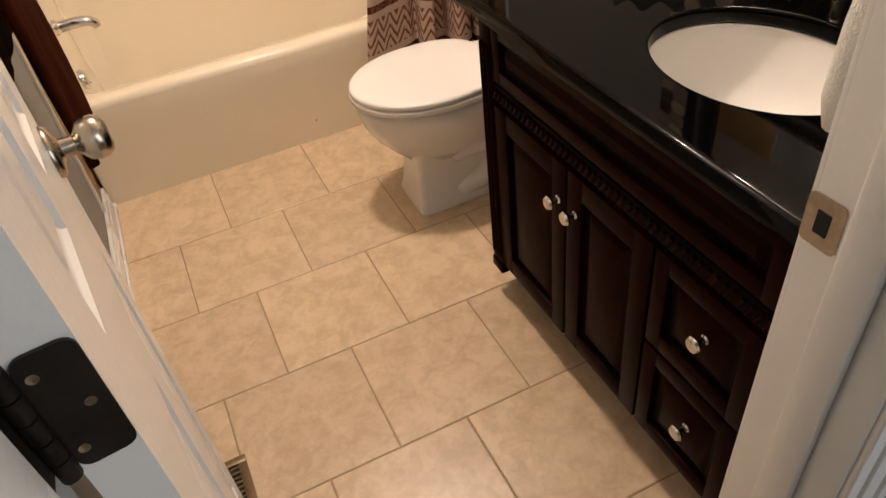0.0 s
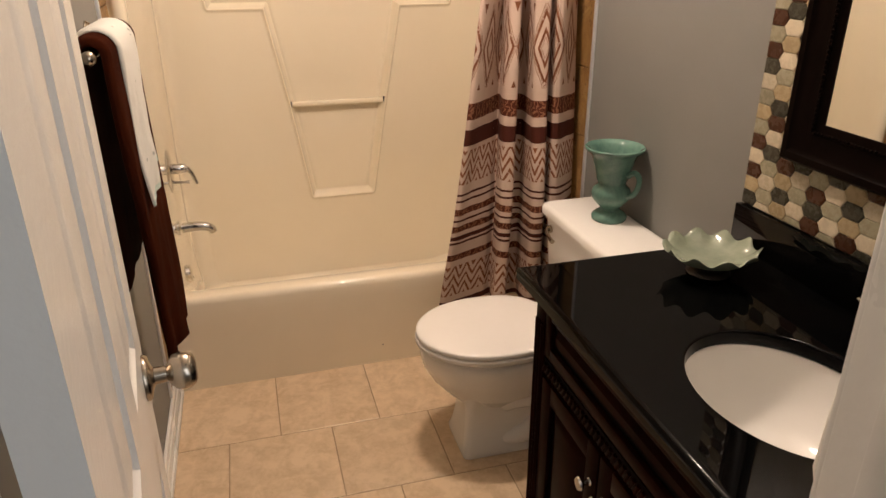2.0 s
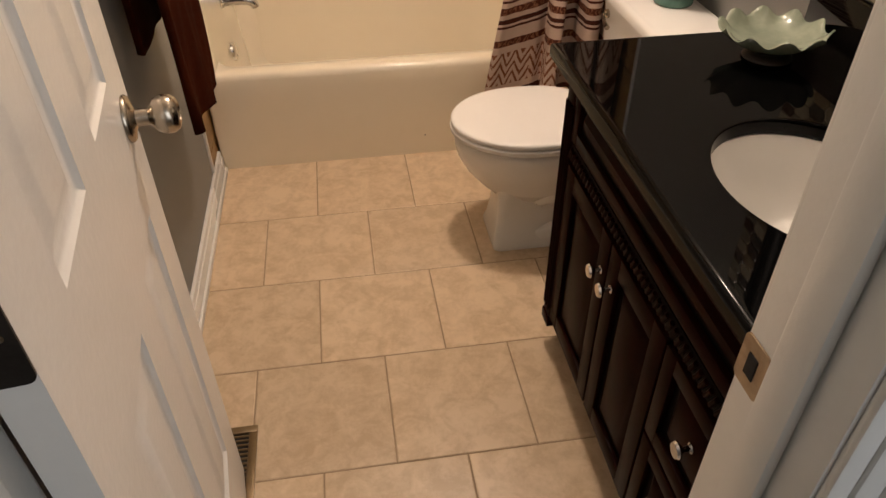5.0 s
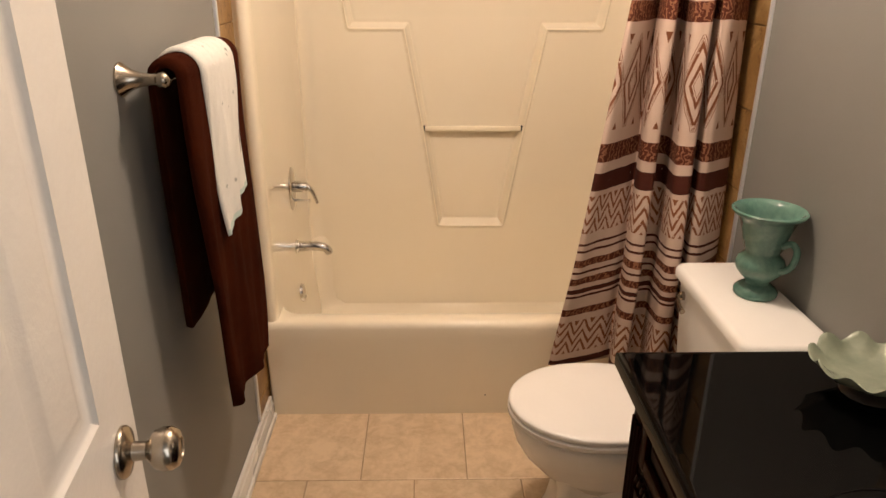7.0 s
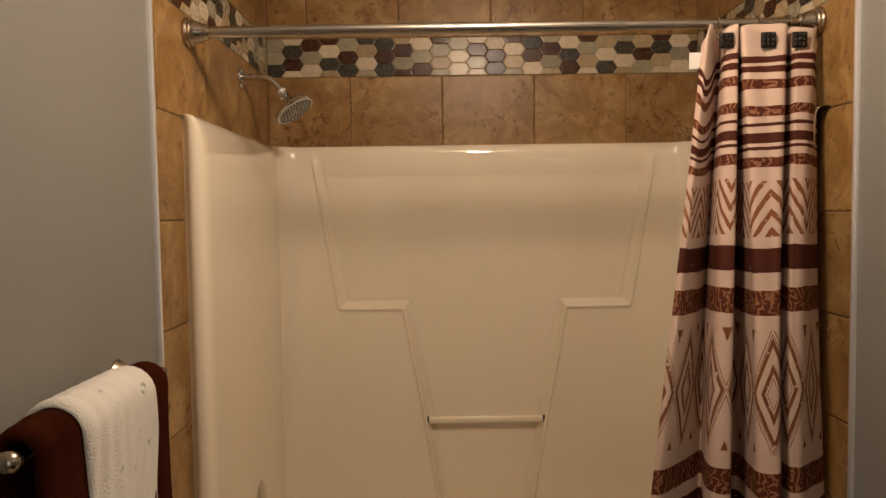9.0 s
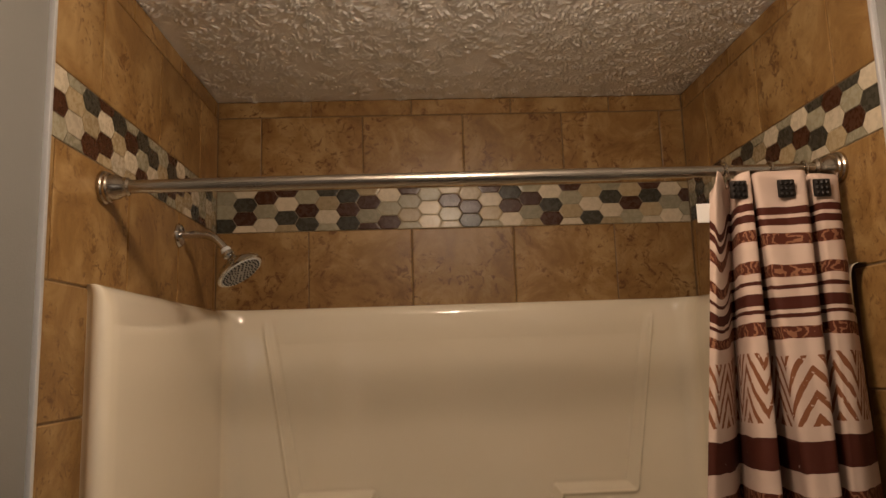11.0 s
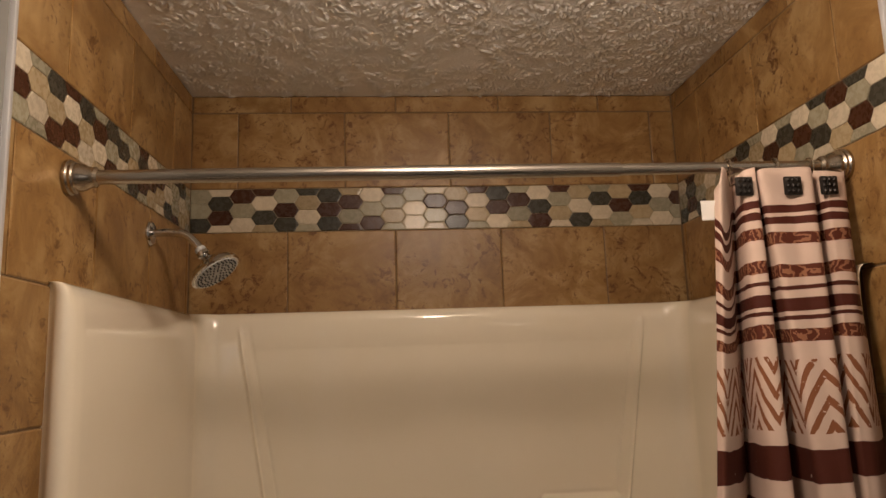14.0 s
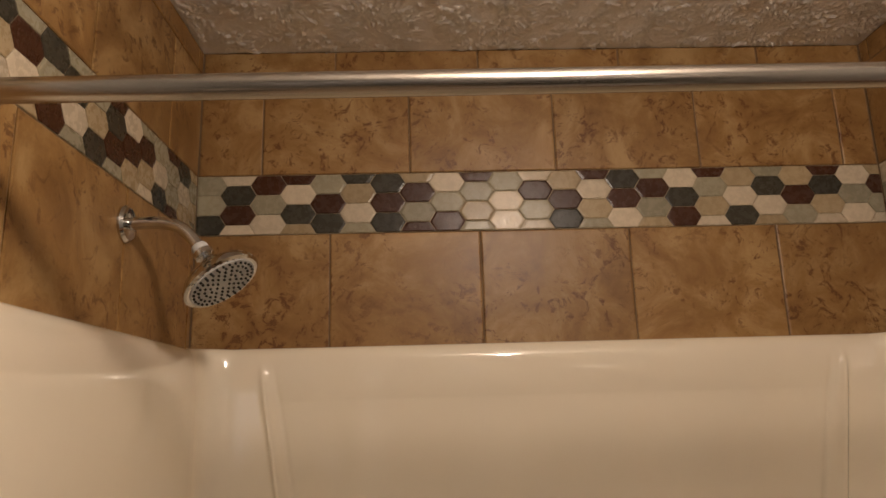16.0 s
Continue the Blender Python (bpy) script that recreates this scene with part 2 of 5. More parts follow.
def curtain_cloth():
    """Blush cloth with printed bands, zigzags and diamonds. UV: metres along the cloth, height above the floor."""
    m, nt, p = start("printed_curtain_cloth")
    L = nt.links.new
    uv = nt.nodes.new("ShaderNodeTexCoord")
    sep = nt.nodes.new("ShaderNodeSeparateXYZ")
    L(uv.outputs["UV"], sep.inputs[0])
    u, v = sep.outputs[0], sep.outputs[1]
    wob = node(nt, "ShaderNodeTexNoise", Scale=22.0, Detail=5.0)
    L(uv.outputs["UV"], wob.inputs["Vector"])
    jit = math_node(nt, "MULTIPLY", math_node(nt, "SUBTRACT", wob.outputs["Fac"], 0.5), 0.010)
    vj = math_node(nt, "ADD", v, jit)
    half = math_node(nt, "MULTIPLY", vj, 0.5)

    def bands(rows):
        stops = [(0.0, (0, 0, 0))]
        for a, b in rows:
            stops += [(a / 2, (1, 1, 1)), (b / 2, (0, 0, 0))]
        r = ramp(nt, stops, True)
        L(half, r.inputs[0])
        return r.outputs[0]

    solid = bands([(0.258, 0.284), (0.508, 0.518), (0.530, 0.541), (0.600, 0.607), (0.666, 0.677), (0.688, 0.702), (0.866, 0.920),
                   (1.437, 1.492), (1.706, 1.718), (1.726, 1.748), (1.759, 1.771), (1.888, 1.901), (1.911, 1.928)])
    rough = bands([(0.448, 0.474), (0.555, 0.581), (0.620, 0.645), (0.947, 1.003), (1.337, 1.396), (1.668, 1.695), (1.782, 1.808), (1.846, 1.869)])
    zig = bands([(0.310, 0.424), (0.728, 0.845)])
    zig_tall = bands([(1.514, 1.640)])
    dia = bands([(1.043, 1.307)])
    # scratchy hide print inside the rough bands
    wv = node(nt, "ShaderNodeTexWave", Scale=18.0, Distortion=13.0, Detail=3.0)
    wv.inputs["Detail Scale"].default_value = 2.2
    L(uv.outputs["UV"], wv.inputs["Vector"])
    hatch = math_node(nt, "GREATER_THAN", wv.outputs["Fac"], 0.26)
    # zigzags: v folded along u
    strokes = node(nt, "ShaderNodeTexNoise", Scale=70.0, Detail=3.0)
    L(uv.outputs["UV"], strokes.inputs["Vector"])
    keep = math_node(nt, "GREATER_THAN", strokes.outputs["Fac"], 0.36)

    def chevrons(half_width, rise, pitch, share):
        tri = math_node(nt, "PINGPONG", math_node(nt, "SUBTRACT", u, 0.033), half_width)
        zv = math_node(nt, "ADD", math_node(nt, "MULTIPLY", tri, rise), math_node(nt, "ADD", vj, math_node(nt, "MULTIPLY", jit, 1.4)))
        return math_node(nt, "MULTIPLY", math_node(nt, "LESS_THAN", math_node(nt, "FRACT", math_node(nt, "MULTIPLY", zv, pitch)), share), keep)

    zigs = math_node(nt, "ADD", math_node(nt, "MULTIPLY", zig, chevrons(0.025, 2.0, 26.0, 0.40)), math_node(nt, "MULTIPLY", zig_tall, chevrons(0.05, -1.7, 23.0, 0.40)))
    # diamonds: rings of |u| + |v|, with small triangles where they meet
    du = math_node(nt, "PINGPONG", math_node(nt, "ADD", math_node(nt, "SUBTRACT", u, 0.083), math_node(nt, "MULTIPLY", jit, 0.5)), 0.05)
    dv = math_node(nt, "ABSOLUTE", math_node(nt, "SUBTRACT", vj, 1.175))
    dd = math_node(nt, "ADD", math_node(nt, "DIVIDE", du, 0.05), math_node(nt, "DIVIDE", dv, 0.132))
    rr = ramp(nt, [(0.0, (0, 0, 0)), (0.115, (1, 1, 1)), (0.130, (0, 0, 0)), (0.165, (1, 1, 1)), (0.250, (0, 0, 0)), (0.382, (1, 1, 1)), (0.462, (0, 0, 0)),
                   (0.478, (1, 1, 1)), (0.493, (0, 0, 0)), (0.530, (1, 1, 1)), (0.548, (0, 0, 0)), (0.90, (1, 1, 1))], True)
    L(math_node(nt, "MULTIPLY", dd, 0.5), rr.inputs[0])
    dias = math_node(nt, "MULTIPLY", dia, math_node(nt, "MULTIPLY", rr.outputs[0], keep))
    base = nt.nodes.new("ShaderNodeMixRGB")
    base.inputs[1].default_value, base.inputs[2].default_value = (0.585, 0.450, 0.375, 1), (0.505, 0.370, 0.295, 1)
    L(wob.outputs["Fac"], base.inputs[0])
    out = base.outputs[0]
    for mask, colour in ((zigs, (0.21, 0.078, 0.033, 1)), (dias, (0.17, 0.060, 0.025, 1)), (rough, (0.25, 0.110, 0.058, 1)),
                         (math_node(nt, "MULTIPLY", rough, hatch), (0.085, 0.020, 0.009, 1)), (math_node(nt, "MULTIPLY", solid, math_node(nt, "GREATER_THAN", strokes.outputs["Fac"], 0.27)), (0.062, 0.0135, 0.007, 1))):
        mx = nt.nodes.new("ShaderNodeMixRGB")
        mx.inputs[2].default_value = colour
        L(mask, mx.inputs[0])
        L(out, mx.inputs[1])
        out = mx.outputs[0]
    L(out, p.inputs["Base Color"])
    p.inputs["Roughness"].default_value = 0.75
    p.inputs["Specular IOR Level"].default_value = 0.2
    weave = node(nt, "ShaderNodeTexNoise", Scale=900.0, Detail=1.0)
    L(uv.outputs["UV"], weave.inputs["Vector"])
    b = node(nt, "ShaderNodeBump", Strength=0.15, Distance=0.002)
    L(weave.outputs["Fac"], b.inputs["Height"])
    L(b.outputs[0], p.inputs["Normal"])
    return m


def white_terry(name, spots):
    m, nt, p = start(name)
    L = nt.links.new
    co = nt.nodes.new("ShaderNodeTexCoord")
    n = node(nt, "ShaderNodeTexNoise", Scale=380.0, Detail=2.0)
    v = node(nt, "ShaderNodeTexVoronoi", Scale=26.0)
    w = node(nt, "ShaderNodeTexNoise", Scale=70.0, Detail=3.0)
    for q in (n, v, w):
        L(co.outputs["Object"], q.inputs["Vector"])
    d = ramp(nt, [(0.10, (1, 1, 1)), (0.17, (0, 0, 0))])
    L(v.outputs["Distance"], d.inputs[0])
    mx = nt.nodes.new("ShaderNodeMixRGB")
    mx.inputs[1].default_value, mx.inputs[2].default_value = (0.74, 0.72, 0.66, 1), spots
    L(math_node(nt, "MULTIPLY", d.outputs[0], math_node(nt, "GREATER_THAN", w.outputs["Fac"], 0.5)), mx.inputs[0])
    L(mx.outputs[0], p.inputs["Base Color"])
    p.inputs["Roughness"].default_value = 0.95
    p.inputs["Specular IOR Level"].default_value = 0.2
    b = node(nt, "ShaderNodeBump", Strength=0.7, Distance=0.004)
    L(n.outputs["Fac"], b.inputs["Height"])
    L(b.outputs[0], p.inputs["Normal"])
    return m


def glowing(name, colour, strength):
    m, nt, p = start(name)
    p.inputs["Base Color"].default_value = (0.8, 0.78, 0.72, 1)
    p.inputs["Emission Color"].default_value = (*colour, 1)
    p.inputs["Emission Strength"].default_value = strength
    return m


M_GRANITE, M_WALLTILE, M_CURTAIN = granite(), wall_tile(), curtain_cloth()
M_WHITETOWEL = white_terry("white_printed_terry", (0.36, 0.37, 0.33, 1))
M_HANDTOWEL = white_terry("white_blue_terry", (0.30, 0.37, 0.44, 1))
M_EDGING = surface("pale_green_edging", (0.55, 0.66, 0.60), (0.45, 0.56, 0.50), 0.9)
M_GLOBE = glowing("lit_glass", WARM, 9.0)
M_BULB = glowing("dim_lit_glass", WARM, 2.5)
M_MIRROR = surface("mirror_glass", (0.86, 0.87, 0.86), (0.84, 0.85, 0.84), 0.01, 1.0, bump=0.0, rough_var=0.0)

# ---------------------------------------------------------------- building helpers
ROOT = {}


def thing(name, place, label="", category="", group="", kind=""):
    ob = new(name)
    ob.empty_display_size = 0.05
    ob.location = place
    ROOT[ob] = Vector(place)
    return tagged(ob, label, category, group, kind)


def mesh_object(name, bm, material, smooth=35.0):
    bmesh.ops.recalc_face_normals(bm, faces=bm.faces)
    me = bpy.data.meshes.new(name)
    bm.to_mesh(me)
    bm.free()
    for m in (material if isinstance(material, (list, tuple)) else [material]):
        me.materials.append(m)
    if smooth:
        me.shade_smooth()
        me.set_sharp_from_angle(angle=radians(smooth))
    return new(name, me)


def part(name, bm, material, parent, label="", smooth=35.0):
    ob = mesh_object(name, bm, material, smooth)
    ob.parent = parent
    if parent in ROOT:
        ob.matrix_parent_inverse = Matrix.Translation(-ROOT[parent])
    return tagged(ob, label)


def piece(name, me, parent, place, rot=None):
    """A small piece on shared mesh data."""
    ob = new(name, me)
    ob.parent = parent
    ob.matrix_basis = Matrix.Translation(place) @ (rot if rot else Matrix())
    return ob


def structure(name, bm, material, label, category, smooth=35.0):
    return tagged(mesh_object(name, bm, material, smooth), label, category, kind="structure")


def box(bm, x0, x1, y0, y1, z0, z1, bevel=0.0, segments=2, m=None):
    r = bmesh.ops.create_cube(bm, size=1.0, matrix=Matrix.LocRotScale(((x0 + x1) / 2, (y0 + y1) / 2, (z0 + z1) / 2), None, (x1 - x0, y1 - y0, z1 - z0)))
    verts = r["verts"]
    if bevel:
        edges = list({e for q in verts for e in q.link_edges})
        r = bmesh.ops.bevel(bm, geom=edges, offset=bevel, segments=segments, affect="EDGES", profile=0.5)
        verts = r["verts"]
    if m is not None:
        bmesh.ops.transform(bm, matrix=m, verts=verts)
    return bm


def B():
    return bmesh.new()


def loft(bm, rings, close=True, caps=True):
    """Skin of rings of points; close: each ring is a loop."""
    rows = [[bm.verts.new(q) for q in ring] for ring in rings]
    n = len(rows[0])
    for a, b in zip(rows, rows[1:]):
        for i in range(n if close else n - 1):
            j = (i + 1) % n
            bm.faces.new((a[i], a[j], b[j], b[i]))
    if caps and close:
        bm.faces.new(rows[0])
        bm.faces.new(rows[-1])
    return bm


def lathe(bm, profile, m, n=32, caps=True, wave=None):
    """Profile of (radius, height) turned round the z axis of the pose m."""
    rings = []
    for r, h in profile:
        ring = []
        for i in range(n):
            a = 2 * math.pi * i / n
            q = r if wave is None else r * wave(a, h)
            ring.append(m @ Vector((q * math.cos(a), q * math.sin(a), h)))
        rings.append(ring)
    return loft(bm, rings, True, caps)


def tube(bm, pts, radius, n=14, caps=True):
    pts = [Vector(q) for q in pts]
    rad = radius if isinstance(radius, (list, tuple)) else [radius] * len(pts)
    rings = []
    side = None
    for i, q in enumerate(pts):
        d = (pts[min(i + 1, len(pts) - 1)] - pts[max(i - 1, 0)]).normalized()
        if side is None:
            side = d.orthogonal().normalized()
        side = (side - d * side.dot(d)).normalized()
        up = d.cross(side)
        rings.append([q + rad[i] * (side * math.cos(2 * math.pi * k / n) + up * math.sin(2 * math.pi * k / n)) for k in range(n)])
    return loft(bm, rings, True, caps)


def curve_points(pts, n=8):
    """Catmull-Rom through the points."""
    p = [Vector(q) for q in pts]
    p = [2 * p[0] - p[1]] + p + [2 * p[-1] - p[-2]]
    out = []
    for a, b, c, d in zip(p, p[1:], p[2:], p[3:]):
        for k in range(n):
            t = k / n
            out.append(0.5 * (2 * b + (c - a) * t + (2 * a - 5 * b + 4 * c - d) * t * t + (3 * b - a - 3 * c + d) * t ** 3))
    return out + [p[-2]]


def rounded(x0, x1, y0, y1, r, z, n=8):
    """A rounded rectangle, counter-clockwise."""
    ring = []
    for cx, cy, a0 in ((x1 - r, y1 - r, 0), (x0 + r, y1 - r, 90), (x0 + r, y0 + r, 180), (x1 - r, y0 + r, 270)):
        for k in range(n + 1):
            a = radians(a0 + 90 * k / n)
            ring.append((cx + r * math.cos(a), cy + r * math.sin(a), z))
    return ring


def towards(x, y, z, d):
    """A pose at a place whose z axis points along d."""
    return Matrix.Translation((x, y, z)) @ Vector(d).to_track_quat("Z", "Y").to_matrix().to_4x4()


# ---------------------------------------------------------------- the room
W, CEIL = 1.500, 2.481          # tile to tile across the tub, ceiling height
XR = 1.487                      # the painted wall beside the toilet
YT = -1.012                     # where the tile ends
YD0, YD1 = -2.79, -2.905        # the door wall
JL, JR, DH = 0.200, 0.795, 2.04  # the doorway
TUBY = -0.862                   # the tub's apron
Z_SUR, Z_M0, Z_M1, Z_B = 1.811, 2.055, 2.187, 2.426

bm = B()
box(bm, -0.12, 0.0, YT, YD0, 0, CEIL)
box(bm, -0.12, -0.006, 0.12, YT, 0, CEIL)
wall_left = structure("wall_left", bm, M_PAINT, "grey painted wall with tan tile at the tub", "wall", 0)
bm = B()
box(bm, XR, XR + 0.12, -0.968, YD0, 0, CEIL)
box(bm, W + 0.004, XR + 0.12, 0.12, -0.968, 0, CEIL)
wall_right = structure("wall_right", bm, M_PAINT, "grey painted wall behind toilet and vanity", "wall", 0)
bm = B()
box(bm, -0.006, W + 0.004, 0.004, 0.12, 0, CEIL)
wall_back = structure("wall_back", bm, M_GROUT, "tan tiled wall above the tub surround", "wall", 0)
bm = B()
box(bm, -0.12, JL - 0.02, YD1, YD0, 0, CEIL)
box(bm, JR + 0.02, XR + 0.12, YD1, YD0, 0, CEIL)
box(bm, JL - 0.02, JR + 0.02, YD1, YD0, DH + 0.02, CEIL)
structure("wall_door", bm, M_PAINT, "grey painted wall round the doorway", "wall", 0)

bm = B()
box(bm, -0.12, XR + 0.12, YD1, 0.12, -0.1, -0.0022)
floor = structure("floor", bm, M_FLOORGROUT, "tan ceramic tile floor with brown grout", "floor", 0)
bm = B()
box(bm, -1.0, 2.2, -4.6, YD1, -0.1, 0.0)
structure("floor_hall", bm, M_CARPET, "tan carpet of the hall", "floor", 0)
bm = B()
box(bm, -1.1, -1.0, -4.6, YD1, 0, CEIL)
box(bm, 2.2, 2.3, -4.6, YD1, 0, CEIL)
box(bm, -1.1, 2.3, -4.7, -4.6, 0, CEIL)
box(bm, -1.0, -0.12, YD1, YD1 + 0.1, 0, CEIL)
box(bm, XR + 0.12, 2.2, YD1, YD1 + 0.1, 0, CEIL)
structure("wall_hall", bm, M_HALL, "plain painted walls of the hall", "wall", 0)


def stamped_ceiling():
    """Plaster stamped with a crow's-foot brush: overlapping fans of short ridges."""
    rng = np.random.default_rng(7)
    x0, x1, y0, y1, h = -0.02, XR + 0.03, -1.14, 0.02, 0.0036
    nx, ny = int((x1 - x0) / h), int((y1 - y0) / h)
    X, Y = np.meshgrid(np.linspace(x0, x1, nx), np.linspace(y0, y1, ny))
    H = np.zeros_like(X)
    for _ in range(150):
        cx, cy = rng.uniform(x0, x1), rng.uniform(y0, y1)
        r0, n, ph = rng.uniform(0.085, 0.145), rng.integers(34, 52), rng.uniform(0, 6.28)
        mask = (abs(X - cx) < r0) & (abs(Y - cy) < r0)
        dx, dy = X[mask] - cx, Y[mask] - cy
        r, a = np.hypot(dx, dy), np.arctan2(dy, dx)
        warp = 0.6 * np.sin(dx * 140 + ph * 3) + 0.6 * np.sin(dy * 155 + ph) + 0.4 * np.sin((dx + dy) * 260 + 2 * ph)
        ridge = np.clip(np.sin(n * a + ph + 0.9 * warp + 1.2 * np.sin(r * 150 + ph)) * 2.2 - 1.0, 0, 1)
        brk = np.clip(0.45 + 1.1 * np.sin(r * 95 + 4 * np.sin(3 * a + ph) + 5 * np.sin(9 * a + 2 * ph)) + 0.5 * np.sin(a * 4 + ph * 2), 0, 1)
        env = np.clip((r - 0.022) / 0.015, 0, 1) * np.clip((r0 - r) / 0.03, 0, 1)
        inside = np.clip((r0 - r) / 0.02, 0, 1)
        H[mask] = np.maximum(H[mask] * (1 - 0.75 * inside), ridge * env * brk)
    H[(Y > 0.0) | (X < 0)] *= 0
    Z = CEIL - 0.0070 * H
    verts = np.stack([X.ravel(), Y.ravel(), Z.ravel()], 1)
    i = np.arange(nx * ny).reshape(ny, nx)
    faces = np.stack([i[:-1, :-1].ravel(), i[1:, :-1].ravel(), i[1:, 1:].ravel(), i[:-1, 1:].ravel()], 1)
    n0 = len(verts)
    # the slab above, and the plain rest over the doorway and the hall
    extra = []
    quads = []
    for a0, a1, b0, b1, z in ((-0.2, XR + 0.2, -2.9, y0, CEIL), (-1.1, 2.3, -4.7, -2.9, CEIL), (-1.1, 2.3, -4.7, 0.12, CEIL + 0.1)):
        k = n0 + len(extra)
        extra += [(a0, b0, z), (a1, b0, z), (a1, b1, z), (a0, b1, z)]
        quads.append((k, k + 3, k + 2, k + 1))
    me = bpy.data.meshes.new("ceiling")
    me.from_pydata(verts.tolist() + extra, [], faces.tolist() + quads)
    me.materials.append(M_CEIL)
    me.shade_smooth()
    return tagged(new("ceiling", me), "white plaster ceiling with stamped crow's-foot texture", "ceiling", kind="structure")


stamped_ceiling()

# door lining, stops and casing
bm = B()
box(bm, JL - 0.02, JR + 0.02, YD1 - 0.002, YD0 + 0.002, DH + 0.001, DH + 0.02, 0.002)
lining = structure("door_lining", bm, M_TRIM, "white painted door jambs and stops", "door frame")
for name, xa, xb, ya, yb, za, zb, e in (("jamb", JL - 0.02, JL, YD1 - 0.002, YD0 + 0.002, 0, DH, 0.002), ("jamb", JR, JR + 0.02, YD1 - 0.002, YD0 + 0.002, 0, DH, 0.002),
                                        ("door_stop", JL + 0.0005, JL + 0.012, YD1 + 0.035, YD0 - 0.040, 0, DH - 0.012, 0.003), ("door_stop", JR - 0.012, JR - 0.0005, YD1 + 0.035, YD0 - 0.040, 0, DH - 0.012, 0.003),
                                        ("door_stop", JL + 0.001, JR - 0.001, YD1 + 0.035, YD0 - 0.040, DH - 0.0115, DH, 0.003)):
    part(name, box(B(), xa, xb, ya, yb, za, zb, e), M_TRIM, lining)
for name, y, s in (("trim_hall", YD1, -1), ("trim_bath", YD0, 1)):
    bm = B()
    for xi, d in ((JL - 0.004, -1), (JR + 0.004, 1)):
        for a, b, t in ((0.0, 0.020, 0.011), (0.019, 0.042, 0.015), (0.041, 0.058, 0.019)):
            xa, xb = sorted((xi + d * a, xi + d * b))
            ya, yb = sorted((y + s * 0.0005, y + s * t))
            box(bm, xa, xb, ya, yb, 0, DH + 0.06, 0.003)
    for a, b, t in ((0.0, 0.020, 0.011), (0.019, 0.042, 0.015), (0.041, 0.058, 0.019)):
        ya, yb = sorted((y + s * 0.0005, y + s * t))
        box(bm, JL - 0.004, JR + 0.004, ya, yb, DH + 0.004 + a, DH + 0.004 + b, 0.003)
    structure(name, bm, M_TRIM, "white moulded door casing", "trim")

# baseboards with a stepped top and a shoe
bm = B()
for a, b, h in ((0.0005, 0.012, 0.088), (0.0115, 0.016, 0.066), (0.0155, 0.024, 0.022)):
    box(bm, a, b, YD0 + 0.02, TUBY - 0.003, 0, h, 0.003)
structure("baseboard", bm, M_TRIM, "white baseboard with shoe moulding", "baseboard")
bm = B()
for a, b, h in ((0.0005, 0.012, 0.088), (0.0115, 0.016, 0.066), (0.0155, 0.024, 0.022)):
    box(bm, XR - b, XR - a, -1.86, TUBY - 0.003, 0, h, 0.003)
structure("baseboard", bm, M_TRIM, "white baseboard behind the toilet", "baseboard")

# metal edge where the tile meets the paint
for x, y, s in ((0.0, YT, 1), (XR, -0.973, -1)):
    bm = B()
    xa, xb = sorted((x - s * 0.003, x + s * 0.009))
    box(bm, xa, xb, y - 0.009, y + 0.003, 0.09, CEIL - 0.005, 0.003)
    structure("trim", bm, M_STEEL, "brushed steel tile edge strip", "trim")

# ---------------------------------------------------------------- tub and surround
unit = thing("tub_shower_unit", (0.75, -0.43, 0), "almond fibreglass bathtub with moulded surround", "bathtub")
bm = B()
X0, X1 = 0.003, W - 0.016
rings = []
for z, inset, r in ((0.0, 0.012, 0.010), (0.02, 0.010, 0.010), (0.30, 0.003, 0.012), (0.345, 0.0, 0.014), (0.358, 0.004, 0.016), (0.366, 0.012, 0.02), (0.368, 0.022, 0.03)):
    rings.append(rounded(X0 + inset * 0.3, X1 - inset * 0.3, TUBY + inset, -0.02, r, z))
for z, g, r in ((0.367, 0.0, 0.075), (0.362, 0.008, 0.078), (0.345, 0.016, 0.085), (0.28, 0.024, 0.10), (0.15, 0.045, 0.12), (0.08, 0.07, 0.13), (0.055, 0.11, 0.13), (0.05, 0.17, 0.10)):
    rings.append(rounded(0.0445 + g * 0.3, W - 0.0445 - g * 1.8, TUBY + 0.075 + g, -0.0335 - g * 0.35, r, z))
loft(bm, rings, True, True)
part("tub", bm, M_ACRYLIC, unit, "", 50)


bm = B()
lathe(bm, [(0.0026, 0.0), (0.0022, 0.0008), (0.0006, 0.0011)], towards(0.756, TUBY + 0.0068, 0.079, (0, -1, 0)), 10)
part("chip", bm, M_DARK, unit, "tiny dark chip in the apron")


def side_of(px, pz, poly):
    """Signed distance (inside positive) of arrays of points to a polygon."""
    d = np.full(px.shape, 9.0)
    inside = np.zeros(px.shape, bool)
    for (ax, az), (bx, bz) in zip(poly, poly[1:] + poly[:1]):
        ex, ez = bx - ax, bz - az
        t = np.clip(((px - ax) * ex + (pz - az) * ez) / (ex * ex + ez * ez), 0, 1)
        d = np.minimum(d, np.hypot(px - ax - t * ex, pz - az - t * ez))
        cross = ((az > pz) != (bz > pz)) & (px < (bx - ax) * (pz - az) / (bz - az + 1e-12) + ax)
        inside ^= cross
    return np.where(inside, d, -d)


